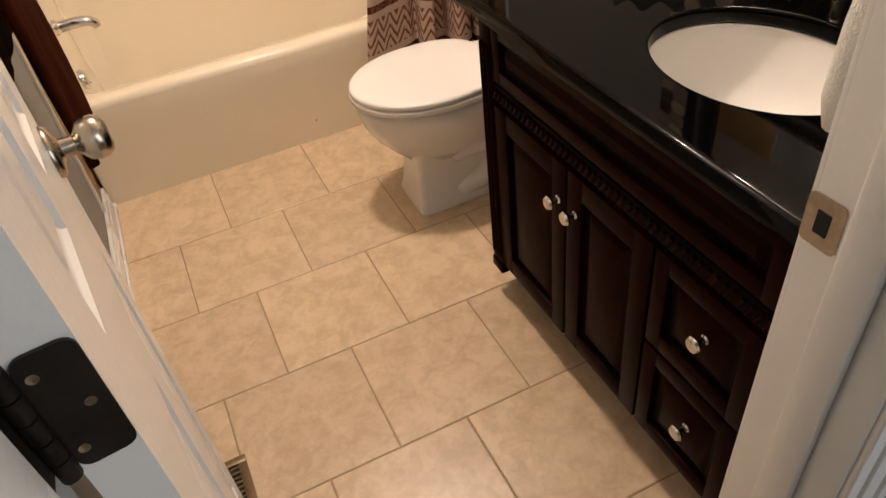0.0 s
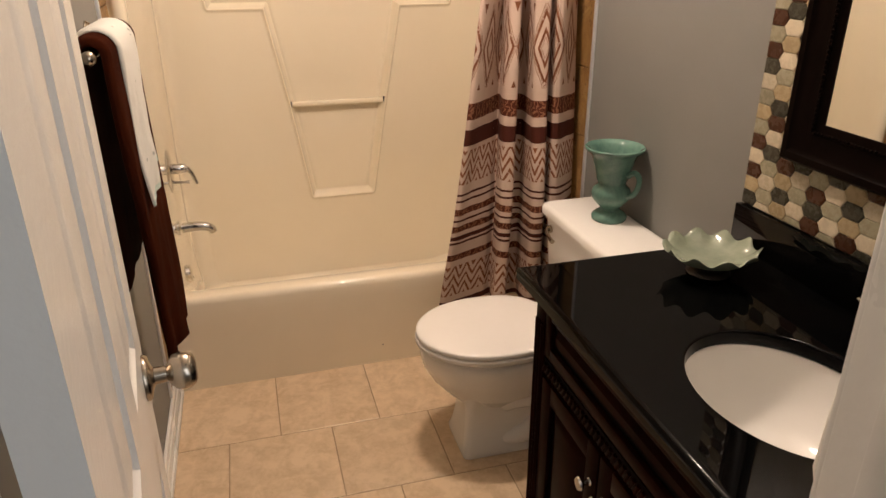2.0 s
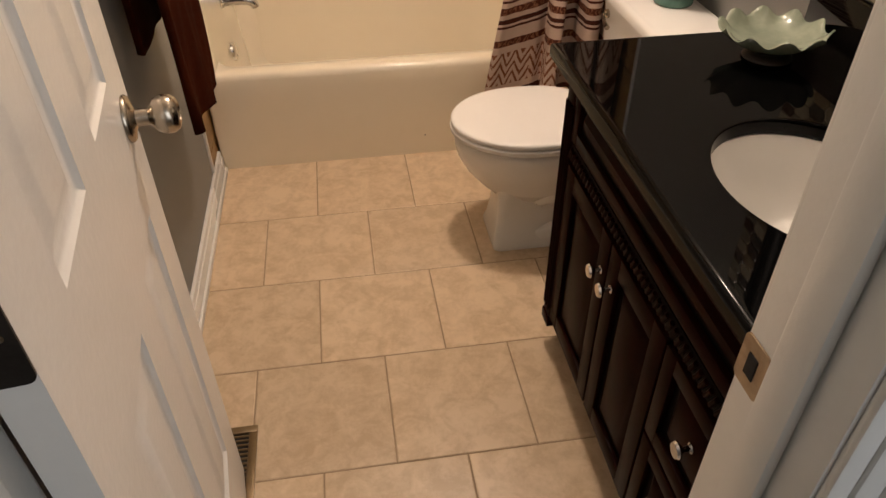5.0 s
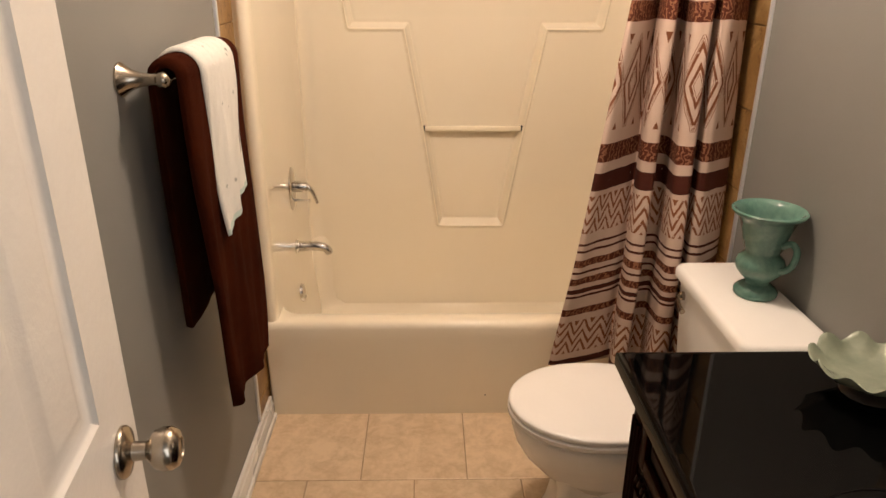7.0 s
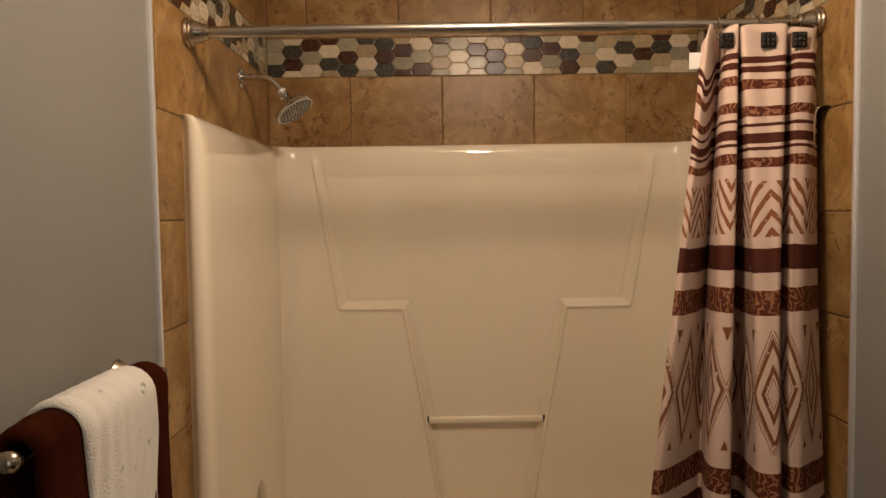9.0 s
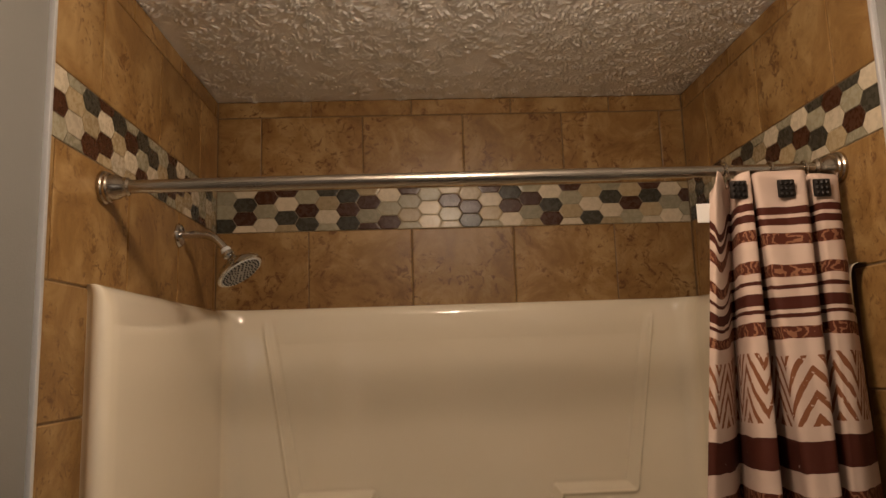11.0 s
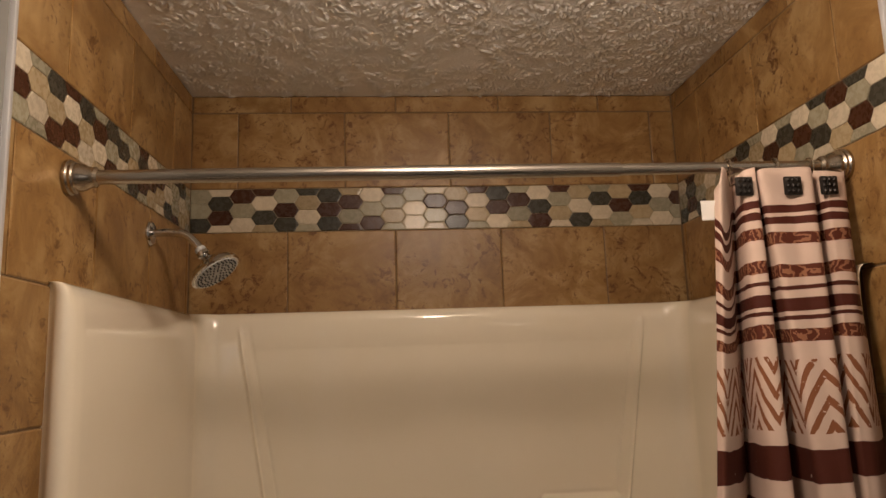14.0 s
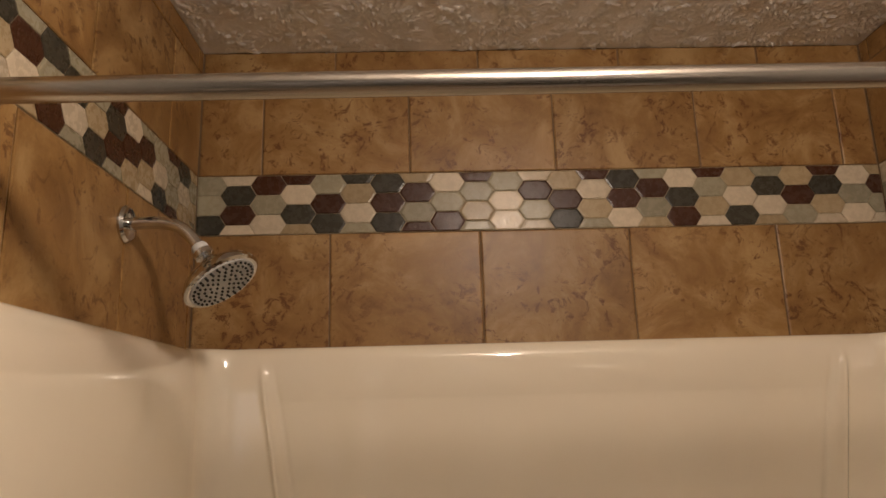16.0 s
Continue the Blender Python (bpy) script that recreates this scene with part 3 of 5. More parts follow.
def surround():
    XL, YB, R = 0.046, -0.036, 0.055
    left = [(-0.003, TUBY + 0.026), (0.003, TUBY + 0.0245), (0.008, TUBY + 0.022), (0.012, TUBY + 0.018), (0.019, TUBY + 0.015), (0.031, TUBY + 0.015), (0.040, TUBY + 0.022), (0.045, TUBY + 0.036), (XL, TUBY + 0.07)]
    left += [(XL, y) for y in np.linspace(TUBY + 0.10, YB - R - 0.02, 26)]
    left += [(XL + R - R * math.cos(radians(a)), YB - R + R * math.sin(radians(a))) for a in range(0, 91, 9)]
    mid = [(x, YB) for x in np.linspace(XL + R + 0.01, W / 2, 330)]
    plan = left + mid
    # the other end is a little narrower at its front lip
    plan += [(W - max(x, 0.006) - 0.024 * min(1.0, max(0.0, (0.042 - x) / 0.02)), y + (0.05 if x < 0.0 else 0.02 if x < 0.005 else 0.0)) for x, y in reversed(plan[:-1])]
    px = np.array([q[0] for q in plan])
    py = np.array([q[1] for q in plan])
    zs = np.concatenate([np.linspace(0.052, 1.790, 520), [1.798, 1.805, 1.810, 1.812, 1.812]])
    back = np.concatenate([np.zeros(520), [0.001, 0.003, 0.007, 0.013, 0.040]])
    funnel = [(0.130, 2.010), (0.250, 1.257), (0.472, 1.257), (0.548, 0.843), (0.612, 0.428), (0.876, 0.428), (0.945, 0.843), (1.022, 1.257), (1.245, 1.257), (1.365, 2.010)]
    PX, Z = np.meshgrid(px, zs)
    PY = np.repeat(py[None, :], len(zs), 0)
    d = side_of(PX, Z, funnel)
    t = np.clip((d + 0.010) / 0.020, 0, 1)
    sink = 0.034 * (0.75 * t + 0.25 * t * t * (3 - 2 * t)) * (PY > YB - 0.001)
    up = 0.10 + 0.90 * np.clip((1.790 - Z) / 0.50, 0, 1) ** 0.7
    bead = 0.0085 * (np.exp(-((d + 0.012) / 0.0062) ** 2) - 0.25 * np.exp(-((d - 0.013) / 0.0055) ** 2)) * (PY > YB - 0.001)
    sink = sink * up - bead * np.clip((1.785 - Z) / 0.03, 0, 1)
    PY = PY + sink * np.clip((1.805 - Z) / 0.10, 0, 1)
    # the wall rolls back towards its top
    roll = 0.014 * np.clip((zs - 1.72) / 0.09, 0, 1) ** 2
    # below, the walls lean in to meet the tub's floor
    lean = 0.2 * np.clip(0.5 - Z, 0, 1) ** 2
    PY = PY - lean * np.clip((PY - TUBY - 0.014) / 0.81, 0, 1)
    PX = PX + lean * (W / 2 - PX) / (W / 2 - 0.046)
    # the lip rolls back to the tile
    cx = (px < 0.09) * -1.0 + (px > W - 0.09) * 1.0
    PX = PX + back[:, None] * cx[None, :] + roll[:, None] * (cx * np.clip((np.minimum(px, W - px) - 0.030) / 0.016, 0, 1))[None, :]
    PY = PY + back[:, None] * (np.abs(cx)[None, :] < 0.5) * 0.7 + roll[:, None] * (np.abs(cx)[None, :] < 0.5)
    n, mrow = len(px), len(zs)
    verts = np.stack([PX.ravel(), PY.ravel(), Z.ravel()], 1).tolist()
    i = np.arange(n * mrow).reshape(mrow, n)
    faces = np.stack([i[:-1, :-1].ravel(), i[:-1, 1:].ravel(), i[1:, 1:].ravel(), i[1:, :-1].ravel()], 1).tolist()
    me = bpy.data.meshes.new("surround")
    me.from_pydata(verts, [], faces)
    me.materials.append(M_ACRYLIC)
    me.shade_smooth()
    ob = new("surround", me)
    ob.parent = unit
    ob.matrix_parent_inverse = Matrix.Translation(-ROOT[unit])


surround()
bm = B()
box(bm, 0.543, 0.950, -0.034, -0.014, 0.832, 0.856, 0.008, 3)
bar = part("grab_bar", bm, M_ACRYLIC, unit)
# dark blocks paint the shade of the small gaps at both ends
for x in (0.541, 0.952):
    bm = B()
    box(bm, x - 0.004, x + 0.004, -0.036, -0.020, 0.836, 0.858, 0.002)
    part("bar_end_shade", bm, M_DARK, bar, "dark block for the shade in the gap at the bar end")

# faucet trim on the tub's end wall
valve = thing("tub_valve", (0.046, -0.415, 0.70), "chrome single-lever tub and shower valve", "faucet")
bm = B()
m = towards(0.044, -0.415, 0.70, (1, 0, 0)) @ Matrix.Diagonal((1.0, 1.6, 1, 1))
lathe(bm, [(0.053, 0.0), (0.053, 0.003), (0.050, 0.007), (0.040, 0.011), (0.022, 0.014), (0.022, 0.0141)], m, 40)
part("escutcheon", bm, M_CHROME, valve)
bm = B()
lathe(bm, [(0.020, 0.0), (0.020, 0.03), (0.018, 0.036), (0.016, 0.048), (0.010, 0.052)], towards(0.056, -0.415, 0.708, (1, 0, 0)), 28)
hub = part("valve_hub", bm, M_CHROME, valve)
bm = B()
tube(bm, curve_points([(0.090, -0.415, 0.708), (0.110, -0.416, 0.704), (0.126, -0.417, 0.684), (0.139, -0.418, 0.645)]), [0.012 - 0.006 * k / 24 for k in range(25)], 14)
part("lever", bm, M_CHROME, hub)
bm = B()
tube(bm, [(0.055, -0.415, 0.655), (0.098, -0.415, 0.653), (0.112, -0.415, 0.653)], [0.006, 0.005, 0.007], 12)
part("diverter_pin", bm, M_CHROME, valve)

spout = thing("tub_spout", (0.046, -0.415, 0.465), "chrome tub filler spout", "faucet")
bm = B()
sp = curve_points([(0.044, -0.415, 0.468), (0.070, -0.415, 0.468), (0.110, -0.415, 0.470), (0.145, -0.415, 0.466), (0.166, -0.415, 0.455), (0.172, -0.415, 0.440)], 6)
tube(bm, sp, [0.023 if k < 3 else 0.021 - 0.006 * k / len(sp) for k in range(len(sp))], 20)
part("spout_body", bm, M_CHROME, spout)
bm = B()
lathe(bm, [(0.027, 0.0), (0.027, 0.006), (0.023, 0.010)], towards(0.0455, -0.415, 0.468, (1, 0, 0)), 28)
part("spout_collar", bm, M_CHROME, spout)

over = thing("overflow_plate", (0.067, -0.425, 0.265), "round chrome overflow plate in the tub end", "drain")
bm = B()
m = towards(0.058, -0.425, 0.275, (1, 0, 0.12))
lathe(bm, [(0.036, -0.004), (0.036, 0.004), (0.033, 0.009), (0.020, 0.012), (0.006, 0.013)], m, 32)
part("plate", bm, M_CHROME, over)
bm = B()
lathe(bm, [(0.004, 0.012), (0.004, 0.016)], m @ pose(0, -0.018, 0), 10)
part("screw", bm, M_CHROME, over)

# shower arm and head
shower = thing("wall_shower", (0.0, -0.347, 1.98), "chrome shower with round head on a bent arm", "shower")
bm = B()
lathe(bm, [(0.031, 0.0005), (0.031, 0.004), (0.027, 0.009), (0.014, 0.012)], towards(0.0, -0.347, 1.990, (1, 0, 0)), 32)
part("flange", bm, M_CHROME, shower)
bm = B()
tube(bm, curve_points([(0.004, -0.347, 1.990), (0.05, -0.347, 1.991), (0.085, -0.347, 1.985), (0.108, -0.348, 1.967), (0.126, -0.350, 1.945)], 8), 0.0105, 16)
part("arm", bm, M_CHROME, shower)
axis = Vector((0.57, -0.16, -0.80)).normalized()
H0 = Vector((0.122, -0.349, 1.950))
bm = B()
lathe(bm, [(0.0125, 0.0), (0.0135, 0.002), (0.0135, 0.009), (0.0125, 0.011)], towards(*H0, axis), 20)
part("tape_ring", bm, M_RUBBER, shower, "white thread tape ring")
bm = B()
lathe(bm, [(0.013, 0.010), (0.016, 0.013), (0.016, 0.022), (0.011, 0.025), (0.014, 0.032), (0.018, 0.036), (0.020, 0.042), (0.040, 0.050), (0.056, 0.060), (0.063, 0.070), (0.064, 0.076), (0.060, 0.079), (0.054, 0.0785)],
      towards(*H0, axis), 44)
head = part("head_shell", bm, M_CHROME, shower)
bm = B()
lathe(bm, [(0.055, 0.0782), (0.055, 0.0800), (0.001, 0.0805)], towards(*H0, axis), 40)
part("spray_face", bm, M_RUBBER, head, "pale grey spray face")
bm = B()
mm = towards(*H0, axis)
for r, n in ((0.012, 6), (0.022, 12), (0.032, 18), (0.042, 24), (0.050, 30)):
    for k in range(n):
        a = 2 * math.pi * (k + 0.3 * (n % 5)) / n
        lathe(bm, [(0.0024, 0.079), (0.0018, 0.0828)], mm @ pose(r * math.cos(a), r * math.sin(a), 0), 6)
part("nozzles", bm, M_DARK, head, "dark rubber nozzles")

# curtain rod
ROD_Y, ROD_Z = -0.795, 2.010
rod = thing("curtain_rod", (0.75, ROD_Y, ROD_Z), "brushed nickel telescoping shower curtain rod", "curtain rod")
bm = B()
tube(bm, [(0.03, ROD_Y, ROD_Z), (1.035, ROD_Y, ROD_Z + 0.003), (1.04, ROD_Y, ROD_Z + 0.003)], [0.0135, 0.0135, 0.0125], 48)
part("outer_tube", bm, M_ROD, rod)
bm = B()
tube(bm, [(1.02, ROD_Y, ROD_Z + 0.003), (W - 0.02, ROD_Y, ROD_Z + 0.006)], 0.0115, 48)
part("inner_tube", bm, M_ROD, rod)
for x, d, z in ((0.0015, 1, ROD_Z), (W - 0.0015, -1, ROD_Z + 0.006)):
    bm = B()
    lathe(bm, [(0.033, 0.0), (0.033, 0.006), (0.030, 0.009), (0.030, 0.014), (0.027, 0.017), (0.025, 0.030), (0.020, 0.038), (0.019, 0.050), (0.014, 0.054)], towards(x, ROD_Y, z, (d, 0, 0)), 36)
    part("end_cup", bm, M_NICKEL, rod, "stepped nickel end cup")


# ---------------------------------------------------------------- curtain
# plan of the folds at the top, half way down and at the hem: x, and the depth before the hanging line
FOLDS = (((1.205, -0.032), (1.074, -0.058), (0.952, -0.030)), ((1.214, -0.044), (1.095, -0.058), (0.980, -0.032)), ((1.238, -0.022), (1.150, -0.012), (1.050, -0.008)),
         ((1.262, 0.014), (1.185, 0.028), (1.125, 0.012)), ((1.278, 0.032), (1.210, 0.055), (1.165, 0.025)), ((1.264, -0.012), (1.192, -0.020), (1.150, -0.015)),
         ((1.265, -0.034), (1.194, -0.066), (1.153, -0.055)), ((1.288, -0.036), (1.225, -0.076), (1.190, -0.065)), ((1.297, -0.008), (1.240, -0.030), (1.207, -0.020)),
         ((1.304, 0.045), (1.252, 0.045), (1.222, 0.000)), ((1.314, 0.045), (1.285, 0.050), (1.262, 0.005)), ((1.298, -0.014), (1.282, -0.040), (1.258, -0.030)),
         ((1.302, -0.034), (1.280, -0.085), (1.262, -0.075)), ((1.350, -0.026), (1.305, -0.100), (1.290, -0.090)), ((1.402, -0.034), (1.328, -0.088), (1.325, -0.075)),
         ((1.424, 0.040), (1.352, 0.010), (1.348, 0.000)), ((1.424, -0.024), (1.354, -0.060), (1.342, -0.060)), ((1.440, -0.036), (1.366, -0.072), (1.370, -0.080)),
         ((1.472, -0.028), (1.394, -0.060), (1.405, -0.066)), ((1.492, 0.012), (1.474, 0.020), (1.464, 0.000)))
HEM, TOP = 0.262, 2.004


def fold_row(f):
    """Points of the cloth's plan at the share f of the drop."""
    a, b, c = 2 * (f - 0.5) * (f - 1), -4 * f * (f - 1), 2 * f * (f - 0.5)
    yc = ROD_Y - 0.006 - 0.135 * min(1.0, f * 1.25) ** 0.9
    pts = [(t[0] * a + m[0] * b + h[0] * c, yc + t[1] * a + m[1] * b + h[1] * c, 0.0) for t, m, h in FOLDS]
    return curve_points(pts, 14)


def curtain_sheet():
    rows = 110
    middle = fold_row(0.5)
    arcs = [0.0]
    for p, q in zip(middle, middle[1:]):
        arcs.append(arcs[-1] + (q - p).length)
    n = len(middle)
    verts, uvs = [], []
    for i in range(rows + 1):
        f = i / rows
        for j, q in enumerate(fold_row(f)):
            u = arcs[j]
            # the loose edge panel droops between its hooks
            lift = -0.045 * max(0.0, 1 - u / 0.05) - 0.018 * math.exp(-((u - 0.135) / 0.03) ** 2) - 0.012 * (0.5 - 0.5 * math.cos(2 * math.pi * max(0.0, u - 0.2) / 0.16)) * (u > 0.2)
            top = TOP + lift
            z = top - f * (top - HEM) + 0.006 * math.sin(14 * u + 1.0) * f
            x = q.x + 0.0025 * math.sin(11 * f + 37 * u) * f
            y = q.y + 0.004 * math.sin(9 * f + 23 * u) * f
            y = min(y, -0.872 + 0.6 * max(0.0, z - 0.45))
            swag = 0.055 * (0.5 + 0.5 * math.cos(math.pi * min(1.0, abs(u - 0.055) / 0.11))) * (0.5 + 0.5 * math.cos(math.pi * min(1.0, abs(f - 0.08) / 0.20)))
            verts.append(Vector((x, y, z)))
            uvs.append((u, z + swag + 0.004 * math.sin(12 * u + 2 * f)))
    faces = []
    for i in range(rows):
        for j in range(n - 1):
            a = i * n + j
            faces.append((a, a + n, a + n + 1, a + 1))
    me = bpy.data.meshes.new("cloth")
    me.from_pydata(verts, [], faces)
    layer = me.uv_layers.new(name="cloth")
    for loop in me.loops:
        layer.data[loop.index].uv = uvs[loop.vertex_index]
    me.materials.append(M_CURTAIN)
    me.shade_smooth()
    return me


curtain = thing("shower_curtain", (1.3, -0.9, 0.28), "blush shower curtain printed with brown bands and diamonds", "curtain")
cloth = new("cloth", curtain_sheet())
cloth.parent = curtain
cloth.matrix_parent_inverse = Matrix.Translation(-ROOT[curtain])
solid = cloth.modifiers.new("thickness", "SOLIDIFY")
solid.thickness = 0.0012
bm = B()
box(bm, 1.174, 1.203, -0.840, -0.8385, 1.900, 1.938, 0.0005, 1)
part("care_tag", bm, M_TAG, curtain, "small white care tag")


def curtain_hook(x):
    h = thing("curtain_hook", (x, ROD_Y, ROD_Z), "dark ornamental curtain hook on the rod", "curtain hook", "curtain hooks")
    bm = B()
    pts = [(x, ROD_Y + 0.017 * math.cos(a), ROD_Z + 0.004 + 0.018 * math.sin(a)) for a in np.linspace(-0.6, 5.2, 22)]
    pts += [(x, ROD_Y - 0.006, ROD_Z - 0.035), (x, ROD_Y - 0.030, ROD_Z - 0.036), (x, ROD_Y - 0.054, ROD_Z - 0.040)]
    tube(bm, pts, 0.0018, 8)
    part("hook_wire", bm, M_NICKEL, h)
    bm = B()
    box(bm, x - 0.017, x + 0.017, ROD_Y - 0.060, ROD_Y - 0.052, ROD_Z - 0.066, ROD_Z - 0.030, 0.003)
    for a in range(3):
        for b in range(3):
            box(bm, x - 0.014 + a * 0.0098, x - 0.0065 + a * 0.0098, ROD_Y - 0.063, ROD_Y - 0.059, ROD_Z - 0.063 + b * 0.0110, ROD_Z - 0.055 + b * 0.0110, 0.002, 1)
    part("ornament", bm, M_BRONZE, h, "square black ornament")


for x in (1.256, 1.352, 1.424):
    curtain_hook(x)

# ---------------------------------------------------------------- toilet
TY = -1.388
toilet = thing("toilet", (1.05, TY, 0), "white two-piece porcelain toilet with closed lid", "toilet")


def egg(x0, x1, w, z, n=48, sharp=0.9):
    """An egg-shaped loop, its narrow front at x0."""
    ring = []
    cx = x0 + (x1 - x0) * 0.52
    for k in range(n):
        a = 2 * math.pi * k / n
        c, s = math.cos(a), math.sin(a)
        if c < 0:
            x = cx + (cx - x0) * c
            y = w / 2 * s
        else:
            x = cx + (x1 - cx) * abs(c) ** 0.72
            y = w / 2 * (abs(s) ** 0.82) * (1 if s >= 0 else -1)
        ring.append((x, TY + y, z))
    return ring


bm = B()
loft(bm, [egg(0.905, 1.25, 0.155, 0.16), egg(0.865, 1.25, 0.205, 0.20), egg(0.818, 1.25, 0.275, 0.255), egg(0.790, 1.24, 0.330, 0.305), egg(0.779, 1.23, 0.352, 0.345), egg(0.777, 1.22, 0.358, 0.368),
          egg(0.782, 1.21, 0.350, 0.380), egg(0.80, 1.20, 0.32, 0.384)])
part("bowl", bm, M_PORC, toilet, "", 60)
bm = B()
loft(bm, [rounded(0.890, 1.30, TY - 0.096, TY + 0.096, 0.022, 0.0), rounded(0.888, 1.30, TY - 0.098, TY + 0.098, 0.022, 0.018), rounded(0.896, 1.29, TY - 0.082, TY + 0.082, 0.022, 0.055),
          rounded(0.903, 1.28, TY - 0.070, TY + 0.070, 0.022, 0.11), rounded(0.905, 1.27, TY - 0.066, TY + 0.066, 0.026, 0.165), rounded(0.895, 1.27, TY - 0.082, TY + 0.082, 0.045, 0.205), rounded(0.88, 1.27, TY - 0.10, TY + 0.10, 0.06, 0.25)])
for s in (-1, 1):
    tube(bm, curve_points([(1.03, TY + s * 0.040, 0.160), (1.065, TY + s * 0.070, 0.190), (1.13, TY + s * 0.084, 0.190), (1.165, TY + s * 0.082, 0.13), (1.12, TY + s * 0.076, 0.070), (1.06, TY + s * 0.062, 0.045), (1.02, TY + s * 0.05, 0.035)], 6), [0.030] + [0.036] * 34 + [0.028, 0.022], 16)
part("pedestal", bm, M_PORC, toilet, "", 60)
for s in (-1, 1):
    bm = B()
    lathe(bm, [(0.014, 0.0), (0.014, 0.010), (0.010, 0.018), (0.002, 0.021)], pose(1.17, TY + s * 0.105, 0.0), 16)
    part("bolt_cap", bm, M_SEAT, toilet)
bm = B()
loft(bm, [egg(0.770, 1.205, 0.366, 0.386), egg(0.766, 1.208, 0.372, 0.390), egg(0.766, 1.208, 0.372, 0.400), egg(0.771, 1.204, 0.362, 0.404)])
part("seat_ring", bm, M_SEAT, toilet, "", 50)
bm = B()
loft(bm, [egg(0.772, 1.200, 0.360, 0.4055), egg(0.768, 1.203, 0.368, 0.409), egg(0.768, 1.203, 0.368, 0.418), egg(0.7705, 1.201, 0.363, 0.4215), egg(0.777, 1.197, 0.350, 0.4235), egg(0.80, 1.18, 0.31, 0.4250), egg(0.88, 1.12, 0.16, 0.4265)])
part("seat_lid", bm, M_SEAT, toilet, "", 60)
for s in (-1, 1):
    bm = B()
    box(bm, 1.185, 1.215, TY + s * 0.075 - 0.02, TY + s * 0.075 + 0.02, 0.388, 0.418, 0.006)
    part("seat_hinge", bm, M_SEAT, toilet)
bm = B()
loft(bm, [rounded(1.16, 1.43, TY - 0.13, TY + 0.13, 0.04, 0.25), rounded(1.17, 1.44, TY - 0.16, TY + 0.16, 0.04, 0.37), rounded(1.18, 1.44, TY - 0.16, TY + 0.16, 0.04, 0.384)])
part("tank_shelf", bm, M_PORC, toilet, "", 50)
TK = -1.362
bm = B()
loft(bm, [rounded(1.294, 1.458, TK - 0.205, TK + 0.205, 0.03, 0.386), rounded(1.284, 1.464, TK - 0.215, TK + 0.215, 0.03, 0.42), rounded(1.272, 1.466, TK - 0.232, TK + 0.232, 0.03, 0.662)])
part("tank", bm, M_PORC, toilet, "", 50)
bm = B()
loft(bm, [rounded(1.265, 1.473, TK - 0.240, TK + 0.240, 0.03, 0.664), rounded(1.258, 1.478, TK - 0.247, TK + 0.247, 0.034, 0.669), rounded(1.257, 1.478, TK - 0.248, TK + 0.248, 0.036, 0.688),
          rounded(1.262, 1.475, TK - 0.243, TK + 0.243, 0.034, 0.697), rounded(1.272, 1.468, TK - 0.233, TK + 0.233, 0.03, 0.701)])
part("tank_lid", bm, M_PORC, toilet, "", 50)
bm = B()
lathe(bm, [(0.013, 0.0), (0.013, 0.010), (0.008, 0.014)], towards(1.275, TK + 0.175, 0.625, (-1, 0, 0)), 18)
tube(bm, [(1.262, TK + 0.175, 0.625), (1.254, TK + 0.170, 0.624), (1.248, TK + 0.13, 0.615), (1.248, TK + 0.105, 0.610)], [0.006, 0.006, 0.006, 0.008], 10)
part("flush_lever", bm, M_NICKEL, toilet, "brushed nickel flush lever")

# ---------------------------------------------------------------- vanity
ZC = 0.812
VX, VY0, VY1 = 0.958, -1.845, -2.738      # face of the cabinet, its two ends
vanity = thing("vanity_cabinet", (1.2, -2.3, 0), "dark cherry vanity cabinet with black glazed grooves", "cabinet")
bm = B()
for xa, xb, ya, yb, za, zb in ((VX, VX + 0.018, VY1, VY0 - 0.002, 0.095, ZC - 0.032), (VX + 0.018, XR - 0.004, VY1, VY1 + 0.016, 0.095, ZC - 0.032),
                               (VX + 0.018, XR - 0.004, VY0 - 0.018, VY0 - 0.002, 0.095, ZC - 0.032), (VX + 0.018, XR - 0.004, VY1 + 0.016, VY0 - 0.018, 0.095, 0.113)):
    box(bm, xa, xb, ya, yb, za, zb, 0.001, 1)
part("body", bm, M_WOOD, vanity)
bm = B()
box(bm, VX + 0.055, XR - 0.006, VY1 + 0.002, VY0 - 0.006, 0.0, 0.094)
part("toe_kick", bm, M_GLAZE, vanity)


def pilaster(ya, yb):
    bm = B()
    box(bm, VX - 0.020, VX - 0.0005, ya, yb, 0.085, ZC - 0.034, 0.002)
    w = (yb - ya)
    for k in range(3):
        c = ya + w * (k + 0.5) / 3
        tube(bm, [(VX - 0.020, c, 0.14), (VX - 0.020, c, ZC - 0.10)], w / 8.5, 8)
    box(bm, VX - 0.024, VX - 0.002, ya - 0.002, yb + 0.002, 0.083, 0.115, 0.003)
    part("pilaster", bm, M_WOOD, vanity)


pilaster(-1.908, -1.862)
pilaster(-2.738, -2.691)


